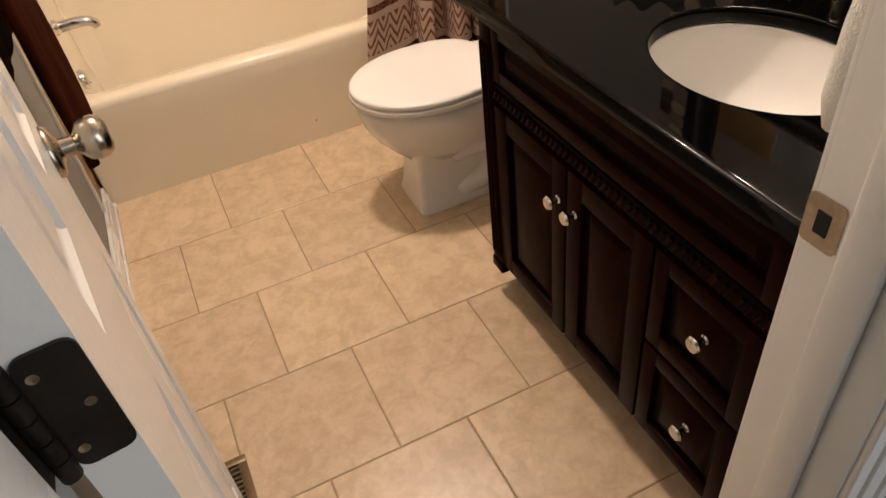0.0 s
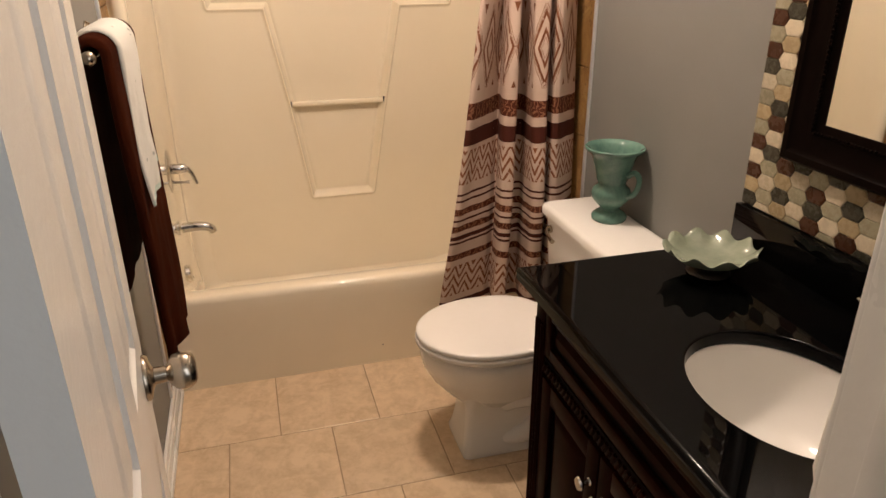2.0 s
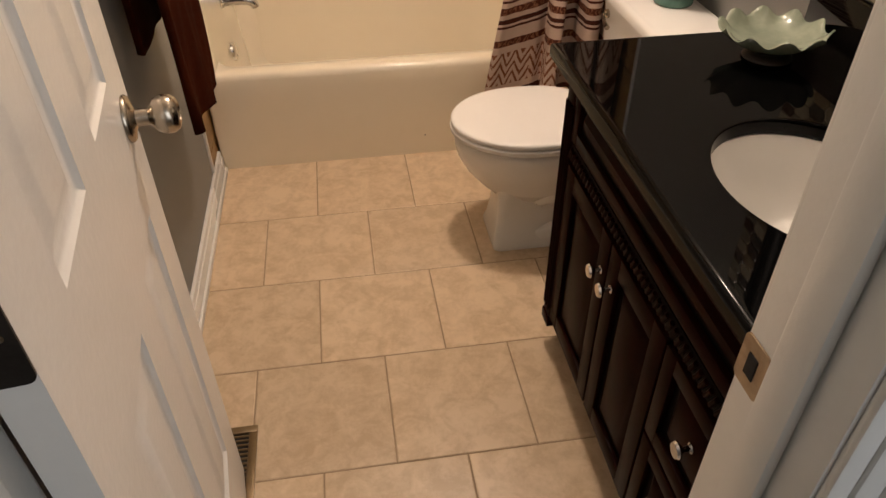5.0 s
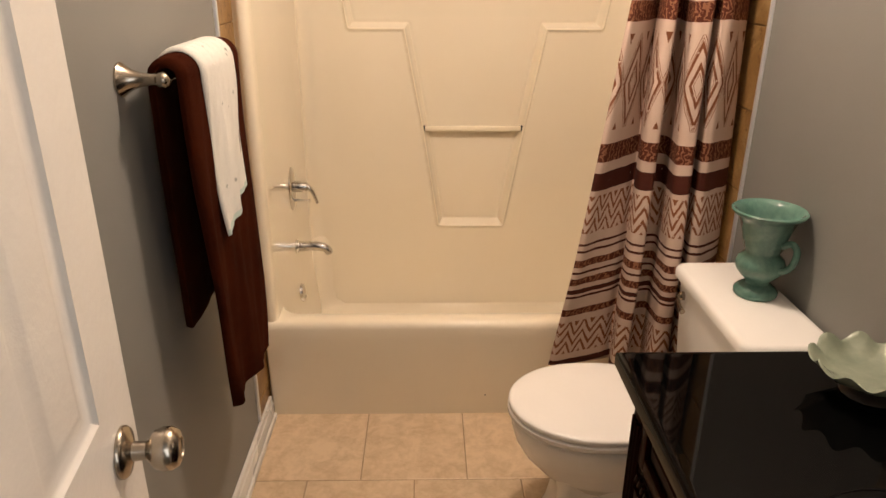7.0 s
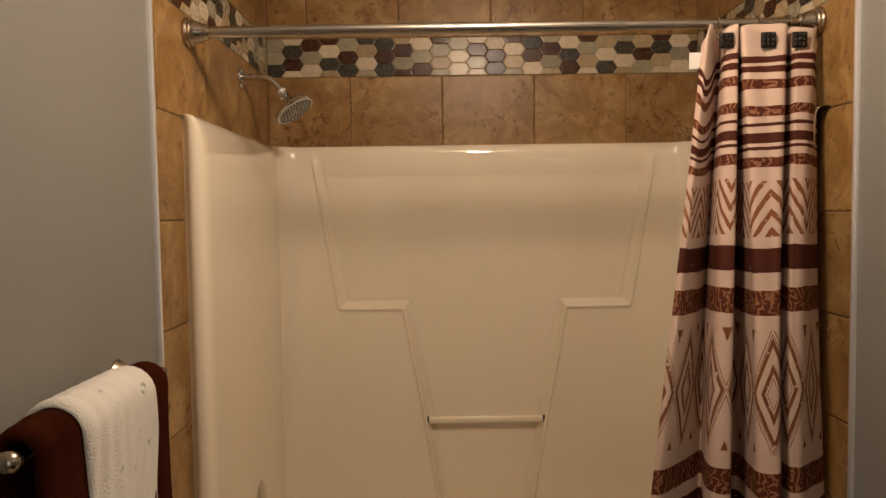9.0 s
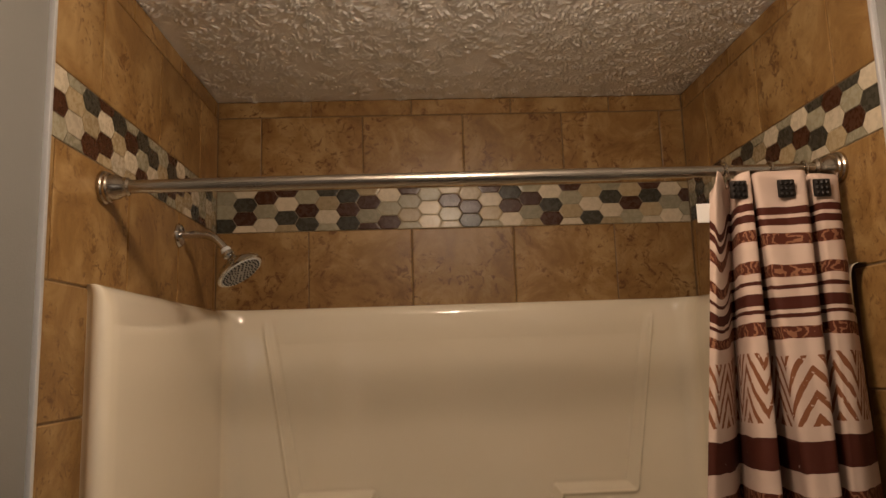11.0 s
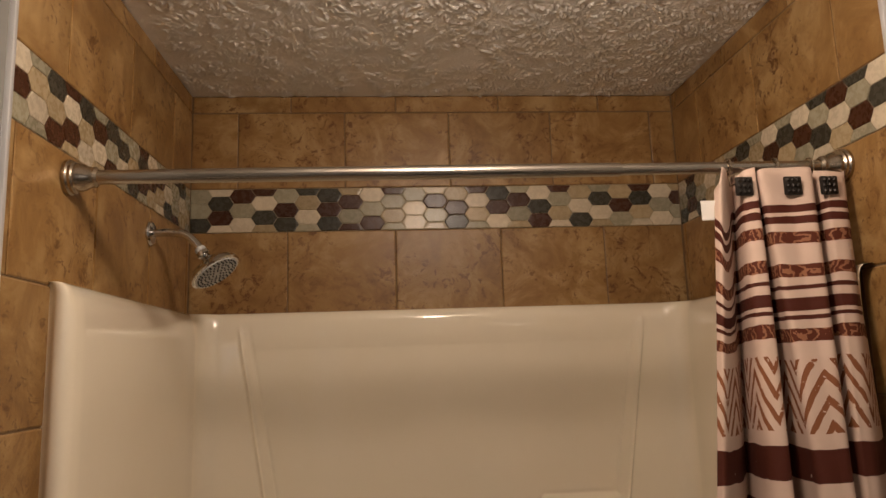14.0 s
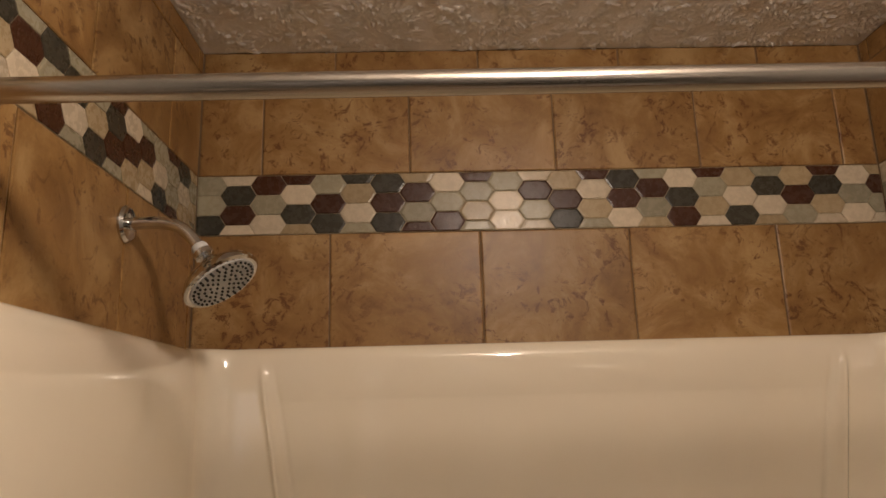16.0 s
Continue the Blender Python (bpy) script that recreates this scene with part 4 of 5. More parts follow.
def raised_front(name, ya, yb, za, zb, rail):
    """A framed front: stiles and rails, a black groove, a raised field."""
    bm = B()
    x0, x1 = VX - 0.020, VX - 0.0005
    box(bm, x0, x1, ya, ya + rail, za, zb, 0.0025)
    box(bm, x0, x1, yb - rail, yb, za, zb, 0.0025)
    box(bm, x0 + 0.0003, x1, ya + rail - 0.001, yb - rail + 0.001, za + 0.0003, za + rail, 0.0025)
    box(bm, x0 + 0.0003, x1, ya + rail - 0.001, yb - rail + 0.001, zb - rail, zb - 0.0003, 0.0025)
    f = part(name, bm, M_WOOD, vanity)
    bm = B()
    box(bm, VX - 0.009, VX - 0.001, ya + rail - 0.002, yb - rail + 0.002, za + rail - 0.002, zb - rail + 0.002)
    part("groove", bm, M_GLAZE, f, "black glazed groove")
    bm = B()
    g = rail + 0.013
    a = [(VX - 0.008, ya + g, za + g), (VX - 0.008, yb - g, za + g), (VX - 0.008, yb - g, zb - g), (VX - 0.008, ya + g, zb - g)]
    e = min(0.020, (yb - ya - 2 * g) * 0.25, (zb - za - 2 * g) * 0.3)
    b = [(VX - 0.0175, ya + g + e, za + g + e), (VX - 0.0175, yb - g - e, za + g + e), (VX - 0.0175, yb - g - e, zb - g - e), (VX - 0.0175, ya + g + e, zb - g - e)]
    loft(bm, [a, b])
    part("raised_panel", bm, M_WOOD, f)
    return f


def cabinet_knob(parent, y, z):
    bm = B()
    lathe(bm, [(0.009, 0.0), (0.006, 0.003), (0.005, 0.012), (0.009, 0.016), (0.0145, 0.019), (0.0150, 0.022), (0.0125, 0.026), (0.005, 0.028)], towards(VX - 0.020, y, z, (-1, 0, 0)), 24)
    part("knob", bm, M_CHROME, parent, "round polished nickel knob")


raised_front("false_front", -2.687, -1.912, 0.638, 0.766, 0.030)
d1 = raised_front("door", -2.190, -1.912, 0.120, 0.580, 0.048)
d2 = raised_front("door", -2.446, -2.196, 0.120, 0.580, 0.048)
cabinet_knob(d1, -2.164, 0.490)
cabinet_knob(d2, -2.222, 0.490)
for za, zb in ((0.366, 0.580), (0.120, 0.358)):
    f = raised_front("drawer", -2.687, -2.452, za, zb, 0.036)
    cabinet_knob(f, -2.583, (za + zb) / 2 + 0.015)
# rope moulding under the false front
bm = B()
box(bm, VX - 0.016, VX - 0.001, -2.689, -1.910, 0.590, 0.630, 0.002)
part("moulding", bm, M_GLAZE, vanity, "black glazed moulding")
bm = B()
for k in range(46):
    y = -1.915 - k * 0.0169
    tube(bm, [(VX - 0.018, y, 0.599), (VX - 0.018, y - 0.010, 0.621)], 0.0050, 7)
part("rope_twist", bm, M_WOOD, vanity, "twisted rope moulding")


def ellipse(cx, cy, a, b, z, n=64):
    return [(cx + a * math.cos(2 * math.pi * k / n), cy + b * math.sin(2 * math.pi * k / n), z) for k in range(n)]


SX, SY, SA, SB = 1.168, -2.376, 0.154, 0.188
top = thing("countertop", (1.2, -2.3, ZC - 0.03), "polished black granite vanity top with backsplash", "countertop")
CX0, CX1, CY0, CY1 = 0.908, XR - 0.003, -2.770, -1.806


def slab():
    bm = B()
    n = 64
    inner = ellipse(SX, SY, SA, SB, 0, n)
    outer = []
    for x, y, _ in inner:
        dx, dy = x - SX, y - SY
        t = min((((CX1 if dx > 0 else CX0) - SX) / dx) if abs(dx) > 1e-9 else 9e9, (((CY1 if dy > 0 else CY0) - SY) / dy) if abs(dy) > 1e-9 else 9e9)
        outer.append((SX + dx * t, SY + dy * t))
    # pull the nearest spokes into the corners
    for cx in (CX0, CX1):
        for cy in (CY0, CY1):
            k = min(range(n), key=lambda q: (outer[q][0] - cx) ** 2 + (outer[q][1] - cy) ** 2)
            outer[k] = (cx, cy)

    def edge(q, d):
        x, y = outer[q]
        x = x + d if abs(x - CX0) < 1e-6 else x
        y = y - d if abs(y - CY1) < 1e-6 else y
        return x, y
    rings = []
    for d, z in ((0.002, ZC - 0.031), (0.0, ZC - 0.029), (0.0, ZC - 0.010), (0.0015, ZC - 0.004), (0.005, ZC - 0.001), (0.009, ZC - 0.0001), (0.012, ZC), (0.016, ZC)):
        rings.append([(*edge(q, d), z) for q in range(n)])
    for g, z in ((0.010, ZC), (0.006, ZC), (0.003, ZC - 0.0001), (0.001, ZC - 0.001), (0.0, ZC - 0.003), (0.0, ZC - 0.026), (0.002, ZC - 0.028), (0.004, ZC - 0.030)):
        rings.append(ellipse(SX, SY, SA + g, SB + g, z, n))
    loft(bm, rings, True, False)
    rows_n = len(rings)
    bm.verts.ensure_lookup_table()
    for k in range(n):
        j = (k + 1) % n
        bm.faces.new((bm.verts[k], bm.verts[j], bm.verts[(rows_n - 1) * n + j], bm.verts[(rows_n - 1) * n + k]))
    return bm


part("slab", slab(), M_GRANITE, top, "", 30)
bm = B()
box(bm, XR - 0.023, XR - 0.003, CY0, CY1 - 0.003, ZC + 0.0005, ZC + 0.100, 0.002)
part("backsplash", bm, M_GRANITE, top)

sink = thing("sink_basin", (SX, SY, ZC - 0.2), "white oval undermount porcelain sink", "sink")
bm = B()
rings = []
for f, z in ((1.06, ZC - 0.0315), (1.06, ZC - 0.045), (0.98, ZC - 0.150), (0.55, ZC - 0.190), (0.2, ZC - 0.195)):
    rings.append(ellipse(SX, SY, (SA + 0.02) * f, (SB + 0.02) * f, z))
for f, z in ((0.13, ZC - 0.176), (0.40, ZC - 0.170), (0.68, ZC - 0.150), (0.86, ZC - 0.115), (0.95, ZC - 0.075), (0.985, ZC - 0.045), (1.0, ZC - 0.0315)):
    rings.append(ellipse(SX, SY, (SA + 0.004) * f, (SB + 0.004) * f, z))
loft(bm, rings, True, False)
part("bowl", bm, M_PORC, sink, "", 60)
bm = B()
lathe(bm, [(0.026, 0.0), (0.026, 0.003), (0.020, 0.004), (0.018, 0.002), (0.004, 0.001)], pose(SX, SY, ZC - 0.1755), 28)
part("drain", bm, M_CHROME, sink, "chrome drain ring")

TX = 1.428
tap = thing("sink_faucet", (TX, SY, ZC), "brushed nickel two-handle sink faucet on the granite", "faucet")
bm = B()
lathe(bm, [(0.026, 0.0005), (0.026, 0.006), (0.018, 0.012), (0.015, 0.05)], pose(TX, SY, ZC), 28)
tube(bm, curve_points([(TX, SY, ZC + 0.045), (TX - 0.002, SY, ZC + 0.085), (TX - 0.030, SY, ZC + 0.108), (TX - 0.070, SY, ZC + 0.104), (TX - 0.100, SY, ZC + 0.082), (TX - 0.106, SY, ZC + 0.070)], 6), 0.0115, 16)
part("spout", bm, M_NICKEL, tap)
for s in (-1, 1):
    y = SY + s * 0.085
    bm = B()
    lathe(bm, [(0.024, 0.0005), (0.024, 0.006), (0.016, 0.013), (0.013, 0.034), (0.016, 0.040), (0.011, 0.050)], pose(TX, y, ZC), 28)
    tube(bm, curve_points([(TX, y, ZC + 0.046), (TX - 0.008, y + s * 0.018, ZC + 0.056), (TX - 0.018, y + s * 0.045, ZC + 0.066)], 6), [0.008 - 0.003 * k / 12 for k in range(13)], 12)
    part("handle", bm, M_NICKEL, tap)

# ruffled dish
dish = thing("ruffled_dish", (1.305, -1.952, ZC), "pale sage glazed dish with a ruffled rim on the counter", "dish")
bm = B()


def ruffled(profile):
    rings = []
    for r, h in profile:
        ring = []
        for i in range(132):
            a = 2 * math.pi * i / 132
            k = max(0.0, (h - 0.036) / 0.028) ** 1.4
            q = 0.93 * r * (1 + 0.050 * k * math.sin(10 * a))
            ring.append((1.305 + 1.06 * q * math.cos(a), -1.952 + 0.98 * q * math.sin(a), ZC + 0.0008 + h - 0.004 + 0.0085 * k * math.sin(10 * a + 0.9)))
        rings.append(ring)
    return rings


loft(bm, ruffled([(0.030, 0.020), (0.040, 0.0215), (0.064, 0.032), (0.086, 0.044), (0.100, 0.058), (0.104, 0.063), (0.101, 0.064), (0.095, 0.058), (0.080, 0.046), (0.055, 0.036), (0.02, 0.032)]))
part("bowl", bm, M_SAGE, dish, "", 70)
# the foot's dark colour stands in for shadow and reflection under the dish
bm = B()
lathe(bm, [(0.046, 0.0006), (0.048, 0.003), (0.044, 0.010), (0.036, 0.016), (0.036, 0.0215)], pose(1.305, -1.952, ZC), 40)
part("foot", bm, M_BRONZE, dish, "foot coloured dark for the shadow under the dish")

# vase with a handle
VC = (1.397, -1.333, 0.7015)
vase = thing("vase", VC, "jade green glazed urn vase on the toilet tank", "vase")
bm = B()
prof = [(0.044, 0.0), (0.047, 0.004), (0.047, 0.014), (0.040, 0.022), (0.030, 0.032), (0.031, 0.040), (0.046, 0.052), (0.058, 0.068), (0.060, 0.082), (0.054, 0.096), (0.042, 0.106), (0.041, 0.112), (0.046, 0.120),
        (0.053, 0.150), (0.061, 0.175), (0.069, 0.193), (0.083, 0.204), (0.088, 0.208), (0.089, 0.213), (0.085, 0.216), (0.077, 0.212), (0.066, 0.198), (0.056, 0.172), (0.046, 0.130), (0.03, 0.10), (0.01, 0.09)]
prof = [(r * (1.14 if h < 0.03 else 1.0), h * 1.07) for r, h in prof]
lathe(bm, prof, pose(*VC), 56, True, lambda a, h: 1.0 + (0.016 * math.sin(16 * a) if 0.114 < h < 0.19 else 0.0))
part("body", bm, M_JADE, vase, "", 60)
for d in (Vector((0.45, -0.89, 0)),):
    bm = B()
    pts = [Vector(VC) + d.normalized() * r + Vector((0, 0, h)) for r, h in ((0.054, 0.150), (0.076, 0.163), (0.092, 0.150), (0.090, 0.118), (0.076, 0.095), (0.056, 0.084))]
    tube(bm, curve_points(pts, 6), 0.0085, 12)
    part("handle", bm, M_JADE, vase)

# ---------------------------------------------------------------- mirror and vanity light
mirror = thing("wall_mirror", (XR, -2.3, 1.06), "wall mirror in a wide black beaded frame", "mirror")
MY0, MY1, MZ0, MZ1, MF = -2.66, -1.930, 1.058, 1.80, 0.088
bm = B()


def frame_ring(g, x):
    return [(x, MY0 + g, MZ0 + g), (x, MY1 - g, MZ0 + g), (x, MY1 - g, MZ1 - g), (x, MY0 + g, MZ1 - g)]


loft(bm, [frame_ring(g, x) for g, x in ((0.0, XR - 0.005), (0.0, XR - 0.030), (0.006, XR - 0.036), (0.020, XR - 0.036), (0.030, XR - 0.028), (0.055, XR - 0.022), (0.068, XR - 0.024), (0.074, XR - 0.020), (MF, XR - 0.014), (MF, XR - 0.006))], True, False)
part("frame", bm, M_FRAME, mirror)
bm = B()
for y in np.arange(MY0 + 0.072, MY1 - 0.070, 0.0095):
    for z in (MZ0 + 0.071, MZ1 - 0.071):
        bmesh.ops.create_icosphere(bm, subdivisions=1, radius=0.0042, matrix=Matrix.Translation((XR - 0.0245, y, z)))
for z in np.arange(MZ0 + 0.080, MZ1 - 0.075, 0.0095):
    for y in (MY0 + 0.071, MY1 - 0.071):
        bmesh.ops.create_icosphere(bm, subdivisions=1, radius=0.0042, matrix=Matrix.Translation((XR - 0.0245, y, z)))
part("beading", bm, M_FRAME, mirror, "fine beaded edge")
bm = B()
box(bm, XR - 0.012, XR - 0.007, MY0 + MF - 0.004, MY1 - MF + 0.004, MZ0 + MF - 0.004, MZ1 - MF + 0.004)
part("glass", bm, M_MIRROR, mirror, "", 0)

light = thing("vanity_light", (XR, -2.3, 1.93), "nickel vanity light bar with lit globes over the mirror", "wall lamp")
bm = B()
box(bm, XR - 0.035, XR - 0.002, -2.62, -1.99, 1.885, 1.975, 0.006)
part("back_plate", bm, M_NICKEL, light)
for k in range(4):
    bm = B()
    bmesh.ops.create_uvsphere(bm, u_segments=24, v_segments=14, radius=0.045, matrix=Matrix.Translation((1.375, -2.08 - 0.15 * k, 1.93)))
    g = part("globe", bm, M_BULB, light, "lit frosted globe")
    g.visible_shadow = False
    bm = B()
    lathe(bm, [(0.020, 0.0), (0.020, 0.035)], towards(XR - 0.036, -2.08 - 0.15 * k, 1.93, (-1, 0, 0)), 16)
    part("socket", bm, M_NICKEL, light)

fixture = thing("ceiling_light", (LAMP[0], LAMP[1], CEIL), "flush ceiling light with a lit glass dome", "ceiling lamp")
bm = B()
lathe(bm, [(0.116, -0.002), (0.116, -0.016), (0.106, -0.022)], pose(LAMP[0], LAMP[1], CEIL - 0.004), 40)
part("pan", bm, M_NICKEL, fixture)
bm = B()
lathe(bm, [(0.104, -0.023), (0.104, -0.045), (0.092, -0.085), (0.068, -0.115), (0.033, -0.132), (0.004, -0.136)], pose(LAMP[0], LAMP[1], CEIL - 0.004), 40)
g = part("dome", bm, M_GLOBE, fixture, "lit glass dome", 60)
g.visible_shadow = False

# ---------------------------------------------------------------- towel bar and towels
BX, BZ = 0.078, 1.288
rail = thing("towel_bar", (0.0, -1.43, BZ), "brushed nickel towel bar with flared posts", "towel bar")
bm = B()
tube(bm, [(BX, -1.668, BZ), (BX, -1.195, BZ)], 0.0075, 16)
part("bar", bm, M_NICKEL, rail)
for y in (-1.652, -1.210):
    bm = B()
    lathe(bm, [(0.031, 0.0005), (0.031, 0.004), (0.026, 0.010), (0.018, 0.022), (0.013, 0.038), (0.011, 0.055), (0.011, 0.068)], towards(0.0, y, BZ, (1, 0, 0)), 28)
    bmesh.ops.create_uvsphere(bm, u_segments=20, v_segments=12, radius=0.0145, matrix=Matrix.Translation((BX, y - 0.006 if y < -1.4 else y + 0.006, BZ)))
    part("post", bm, M_NICKEL, rail)


def drape(y0, y1, front, back_z, off, thick, seed, flare, slant=0.0, taper=0.1, rows=44):
    """A towel hung over the bar: down the front to z=front, down the back to z=back_z."""
    rng = random.Random(seed)
    ph = [rng.uniform(0, 6.28) for _ in range(6)]
    path = []
    for k in range(26):
        f = k / 25
        path.append((BX + off + flare * (1 - f) ** 1.3, front + (BZ - front) * f, -1.0, 1 - f))
    for k in range(1, 12):
        a = math.pi * k / 12
        path.append((BX + off * math.cos(a), BZ + off * math.sin(a), 0, 0))
    for k in range(20):
        f = k / 19
        path.append((max(0.012, BX - off - 0.30 * flare * f), BZ - (BZ - back_z) * f, 1.0, f))
    rings_o, rings_i = [], []
    for j in range(rows + 1):
        s = j / rows
        ro, ri = [], []
        for i, (x, z, sd, f) in enumerate(path):
            x0, z0 = path[max(i - 1, 0)][:2]
            x2, z2 = path[min(i + 1, len(path) - 1)][:2]
            t = Vector((x2 - x0, 0, z2 - z0)).normalized()
            nrm = Vector((t.z, 0, -t.x))
            w = f * (0.009 * math.sin(7 * s + ph[0] + 2 * f) + 0.006 * math.sin(15 * s + ph[1] - 3 * f)) + 0.0015 * math.sin(40 * s + 9 * f + ph[2])
            if sd > 0:
                w *= 0.3
            y = y0 + (y1 - y0) * s + (0.5 - s) * 0.10 * f * (y1 - y0) + 0.006 * math.sin(5 * f + ph[3])
            mid = y0 + 0.45 * (y1 - y0)
            if sd < 0:
                y = mid + (y - mid) * (1 - taper * max(0.0, (f - 0.70) / 0.30) ** 2)
            zz = z + (slant * (s - 0.5) * f if sd < 0 else 0.0) + 0.004 * f * math.sin(11 * s + ph[4])
            edge = min(1.0, min(s, 1 - s) * rows / 1.5)
            th = thick * (0.35 + 0.65 * edge ** 0.5)
            q = Vector((x, y, zz))
            ro.append(q + nrm * (w + th))
            ri.append(q + nrm * w)
        rings_o.append(ro + ri[::-1])
    bm = B()
    loft(bm, rings_o, True, True)
    return bm


brown = thing("brown_towel", (BX, -1.44, 0.57), "dark brown terry bath towel over the bar", "towel")
part("cloth", drape(-1.640, -1.250, 0.552, 0.765, 0.019, 0.020, 3, 0.016, 0.0, 0.13), M_BROWNTOWEL, brown, "", 80)
def hem_edge(bm, n=57):
    """Gives the front hem of a draped cloth its second material."""
    ring = 2 * n
    for k, face in enumerate(bm.faces):
        if k < len(bm.faces) - 2 and k % ring in (0, ring - 2, ring - 1):
            face.material_index = 1
    return bm


white = thing("white_towel", (BX, -1.41, 0.94), "white printed hand towel over the brown towel", "towel")
part("cloth", hem_edge(drape(-1.562, -1.335, 0.978, 1.060, 0.0410, 0.007, 5, 0.008, 0.055, 0.06)), [M_WHITETOWEL, M_EDGING], white, "", 80)

# hand towel on a ring beside the sink
ring = thing("towel_ring", (0.966, YD0, 1.36), "brushed nickel towel ring on the wall by the doorway", "towel ring")
bm = B()
lathe(bm, [(0.025, 0.0005), (0.025, 0.006), (0.012, 0.014), (0.010, 0.066)], towards(0.966, YD0, 1.36, (0, 1, 0)), 24)
part("post", bm, M_NICKEL, ring)
bm = B()
tube(bm, [(0.966 + 0.07 * math.cos(a), YD0 + 0.065, 1.29 + 0.07 * math.sin(a)) for a in np.linspace(0, 2 * math.pi, 33)], 0.005, 10)
part("hoop", bm, M_NICKEL, ring)
hand = thing("hand_cloth", (0.966, YD0 + 0.04, 0.93), "white hand towel with faint blue pattern on the ring", "towel")
bm = B()
rings = []
for z, w, d in ((0.938, 0.050, 0.016), (0.948, 0.072, 0.026), (0.98, 0.080, 0.030), (1.05, 0.078, 0.028), (1.15, 0.066, 0.025), (1.21, 0.052, 0.022), (1.228, 0.045, 0.018)):
    rings.append([(0.966 + w * math.cos(a) + 0.006 * math.sin(3 * a + 9 * z), YD0 + 0.070 + 1.5 * d * math.sin(a) * (1 + 0.15 * math.sin(5 * a)), z) for a in np.linspace(0, 2 * math.pi, 40, endpoint=False)])
loft(bm, rings)
part("cloth", bm, M_HANDTOWEL, hand, "", 80)

# ---------------------------------------------------------------- the door
ANG = 7.5                                   # opened past a right angle
DM = pose(0.250, -2.797, 0.0, 0, 0, ANG)    # local y runs along the door, local x through it; its visible face at x=0
door = thing("door_1", (0.250, -2.797, 0.0), "white six-panel door standing open", "door", kind="structure")
DW, DT = 0.628, 0.035
STILE, MULL = 0.112, 0.098
PW = (DW - 2 * STILE - MULL) / 2
rows_z = ((0.235, 0.800), (1.000, 1.560), (1.665, 1.905))


def door_leaf():
    """Stiles, rails and sunk panels of both faces in one leaf."""
    bm = B()
    cols = ((STILE, STILE + PW), (STILE + PW + MULL, DW - STILE))
    ys = [0.0, cols[0][0], cols[0][1], cols[1][0], cols[1][1], DW]
    zs = [0.012, rows_z[0][0], rows_z[0][1], rows_z[1][0], rows_z[1][1], rows_z[2][0], rows_z[2][1], 2.028]
    for x, s in ((0.0, -1), (-DT, 1)):
        for a in range(5):
            for b in range(7):
                y0, y1, z0, z1 = ys[a], ys[a + 1], zs[b], zs[b + 1]
                if a in (1, 3) and b in (1, 3, 5):
                    rings = []
                    for g, dx in ((0.0, 0.0), (0.004, 0.004), (0.010, 0.0065), (0.017, 0.0075), (0.022, 0.0075), (0.040, 0.0018), (0.046, 0.0012)):
                        rings.append([(x + s * dx, y0 + g, z0 + g), (x + s * dx, y1 - g, z0 + g), (x + s * dx, y1 - g, z1 - g), (x + s * dx, y0 + g, z1 - g)])
                    loft(bm, rings, True, False)
                    bm.faces.new([bm.verts.new(q) for q in rings[-1]])
                else:
                    bm.faces.new([bm.verts.new(q) for q in ((x, y0, z0), (x, y1, z0), (x, y1, z1), (x, y0, z1))])
    for p4 in (((0, 0), (-DT, 0)), ((0, DW), (-DT, DW))):
        (xa, ya), (xb, yb) = p4
        bm.faces.new([bm.verts.new(q) for q in ((xa, ya, zs[0]), (xb, yb, zs[0]), (xb, yb, zs[-1]), (xa, ya, zs[-1]))])
    for z in (zs[0], zs[-1]):
        bm.faces.new([bm.verts.new(q) for q in ((0, 0, z), (0, DW, z), (-DT, DW, z), (-DT, 0, z))])
    bmesh.ops.remove_doubles(bm, verts=bm.verts, dist=0.0004)
    bmesh.ops.transform(bm, matrix=DM, verts=bm.verts)
    return bm


leaf = part("leaf", door_leaf(), M_DOOR, door, "", 25)
KY, KZ = DW - 0.064, 0.925
for s, label in ((1, "brushed nickel round door knob"), (-1, "brushed nickel round door knob")):
    bm = B()
    m = DM @ towards(0.0 if s > 0 else -DT, KY, KZ, (s, 0, 0))
    lathe(bm, [(0.033, 0.0005), (0.033, 0.004), (0.030, 0.008), (0.018, 0.011), (0.0125, 0.014), (0.0115, 0.030), (0.016, 0.034), (0.024, 0.040), (0.0275, 0.050), (0.0270, 0.060), (0.022, 0.068), (0.014, 0.071), (0.013, 0.069), (0.002, 0.069)], m, 40)
    part("door_knob", bm, M_NICKEL, door, label, 40)
bm = B()
box(bm, -DT + 0.006, -0.006, DW - 0.0005, DW + 0.0015, KZ - 0.028, KZ + 0.028, 0.0005, 1, DM)
part("latch_plate", bm, M_NICKEL, door, "nickel latch plate")


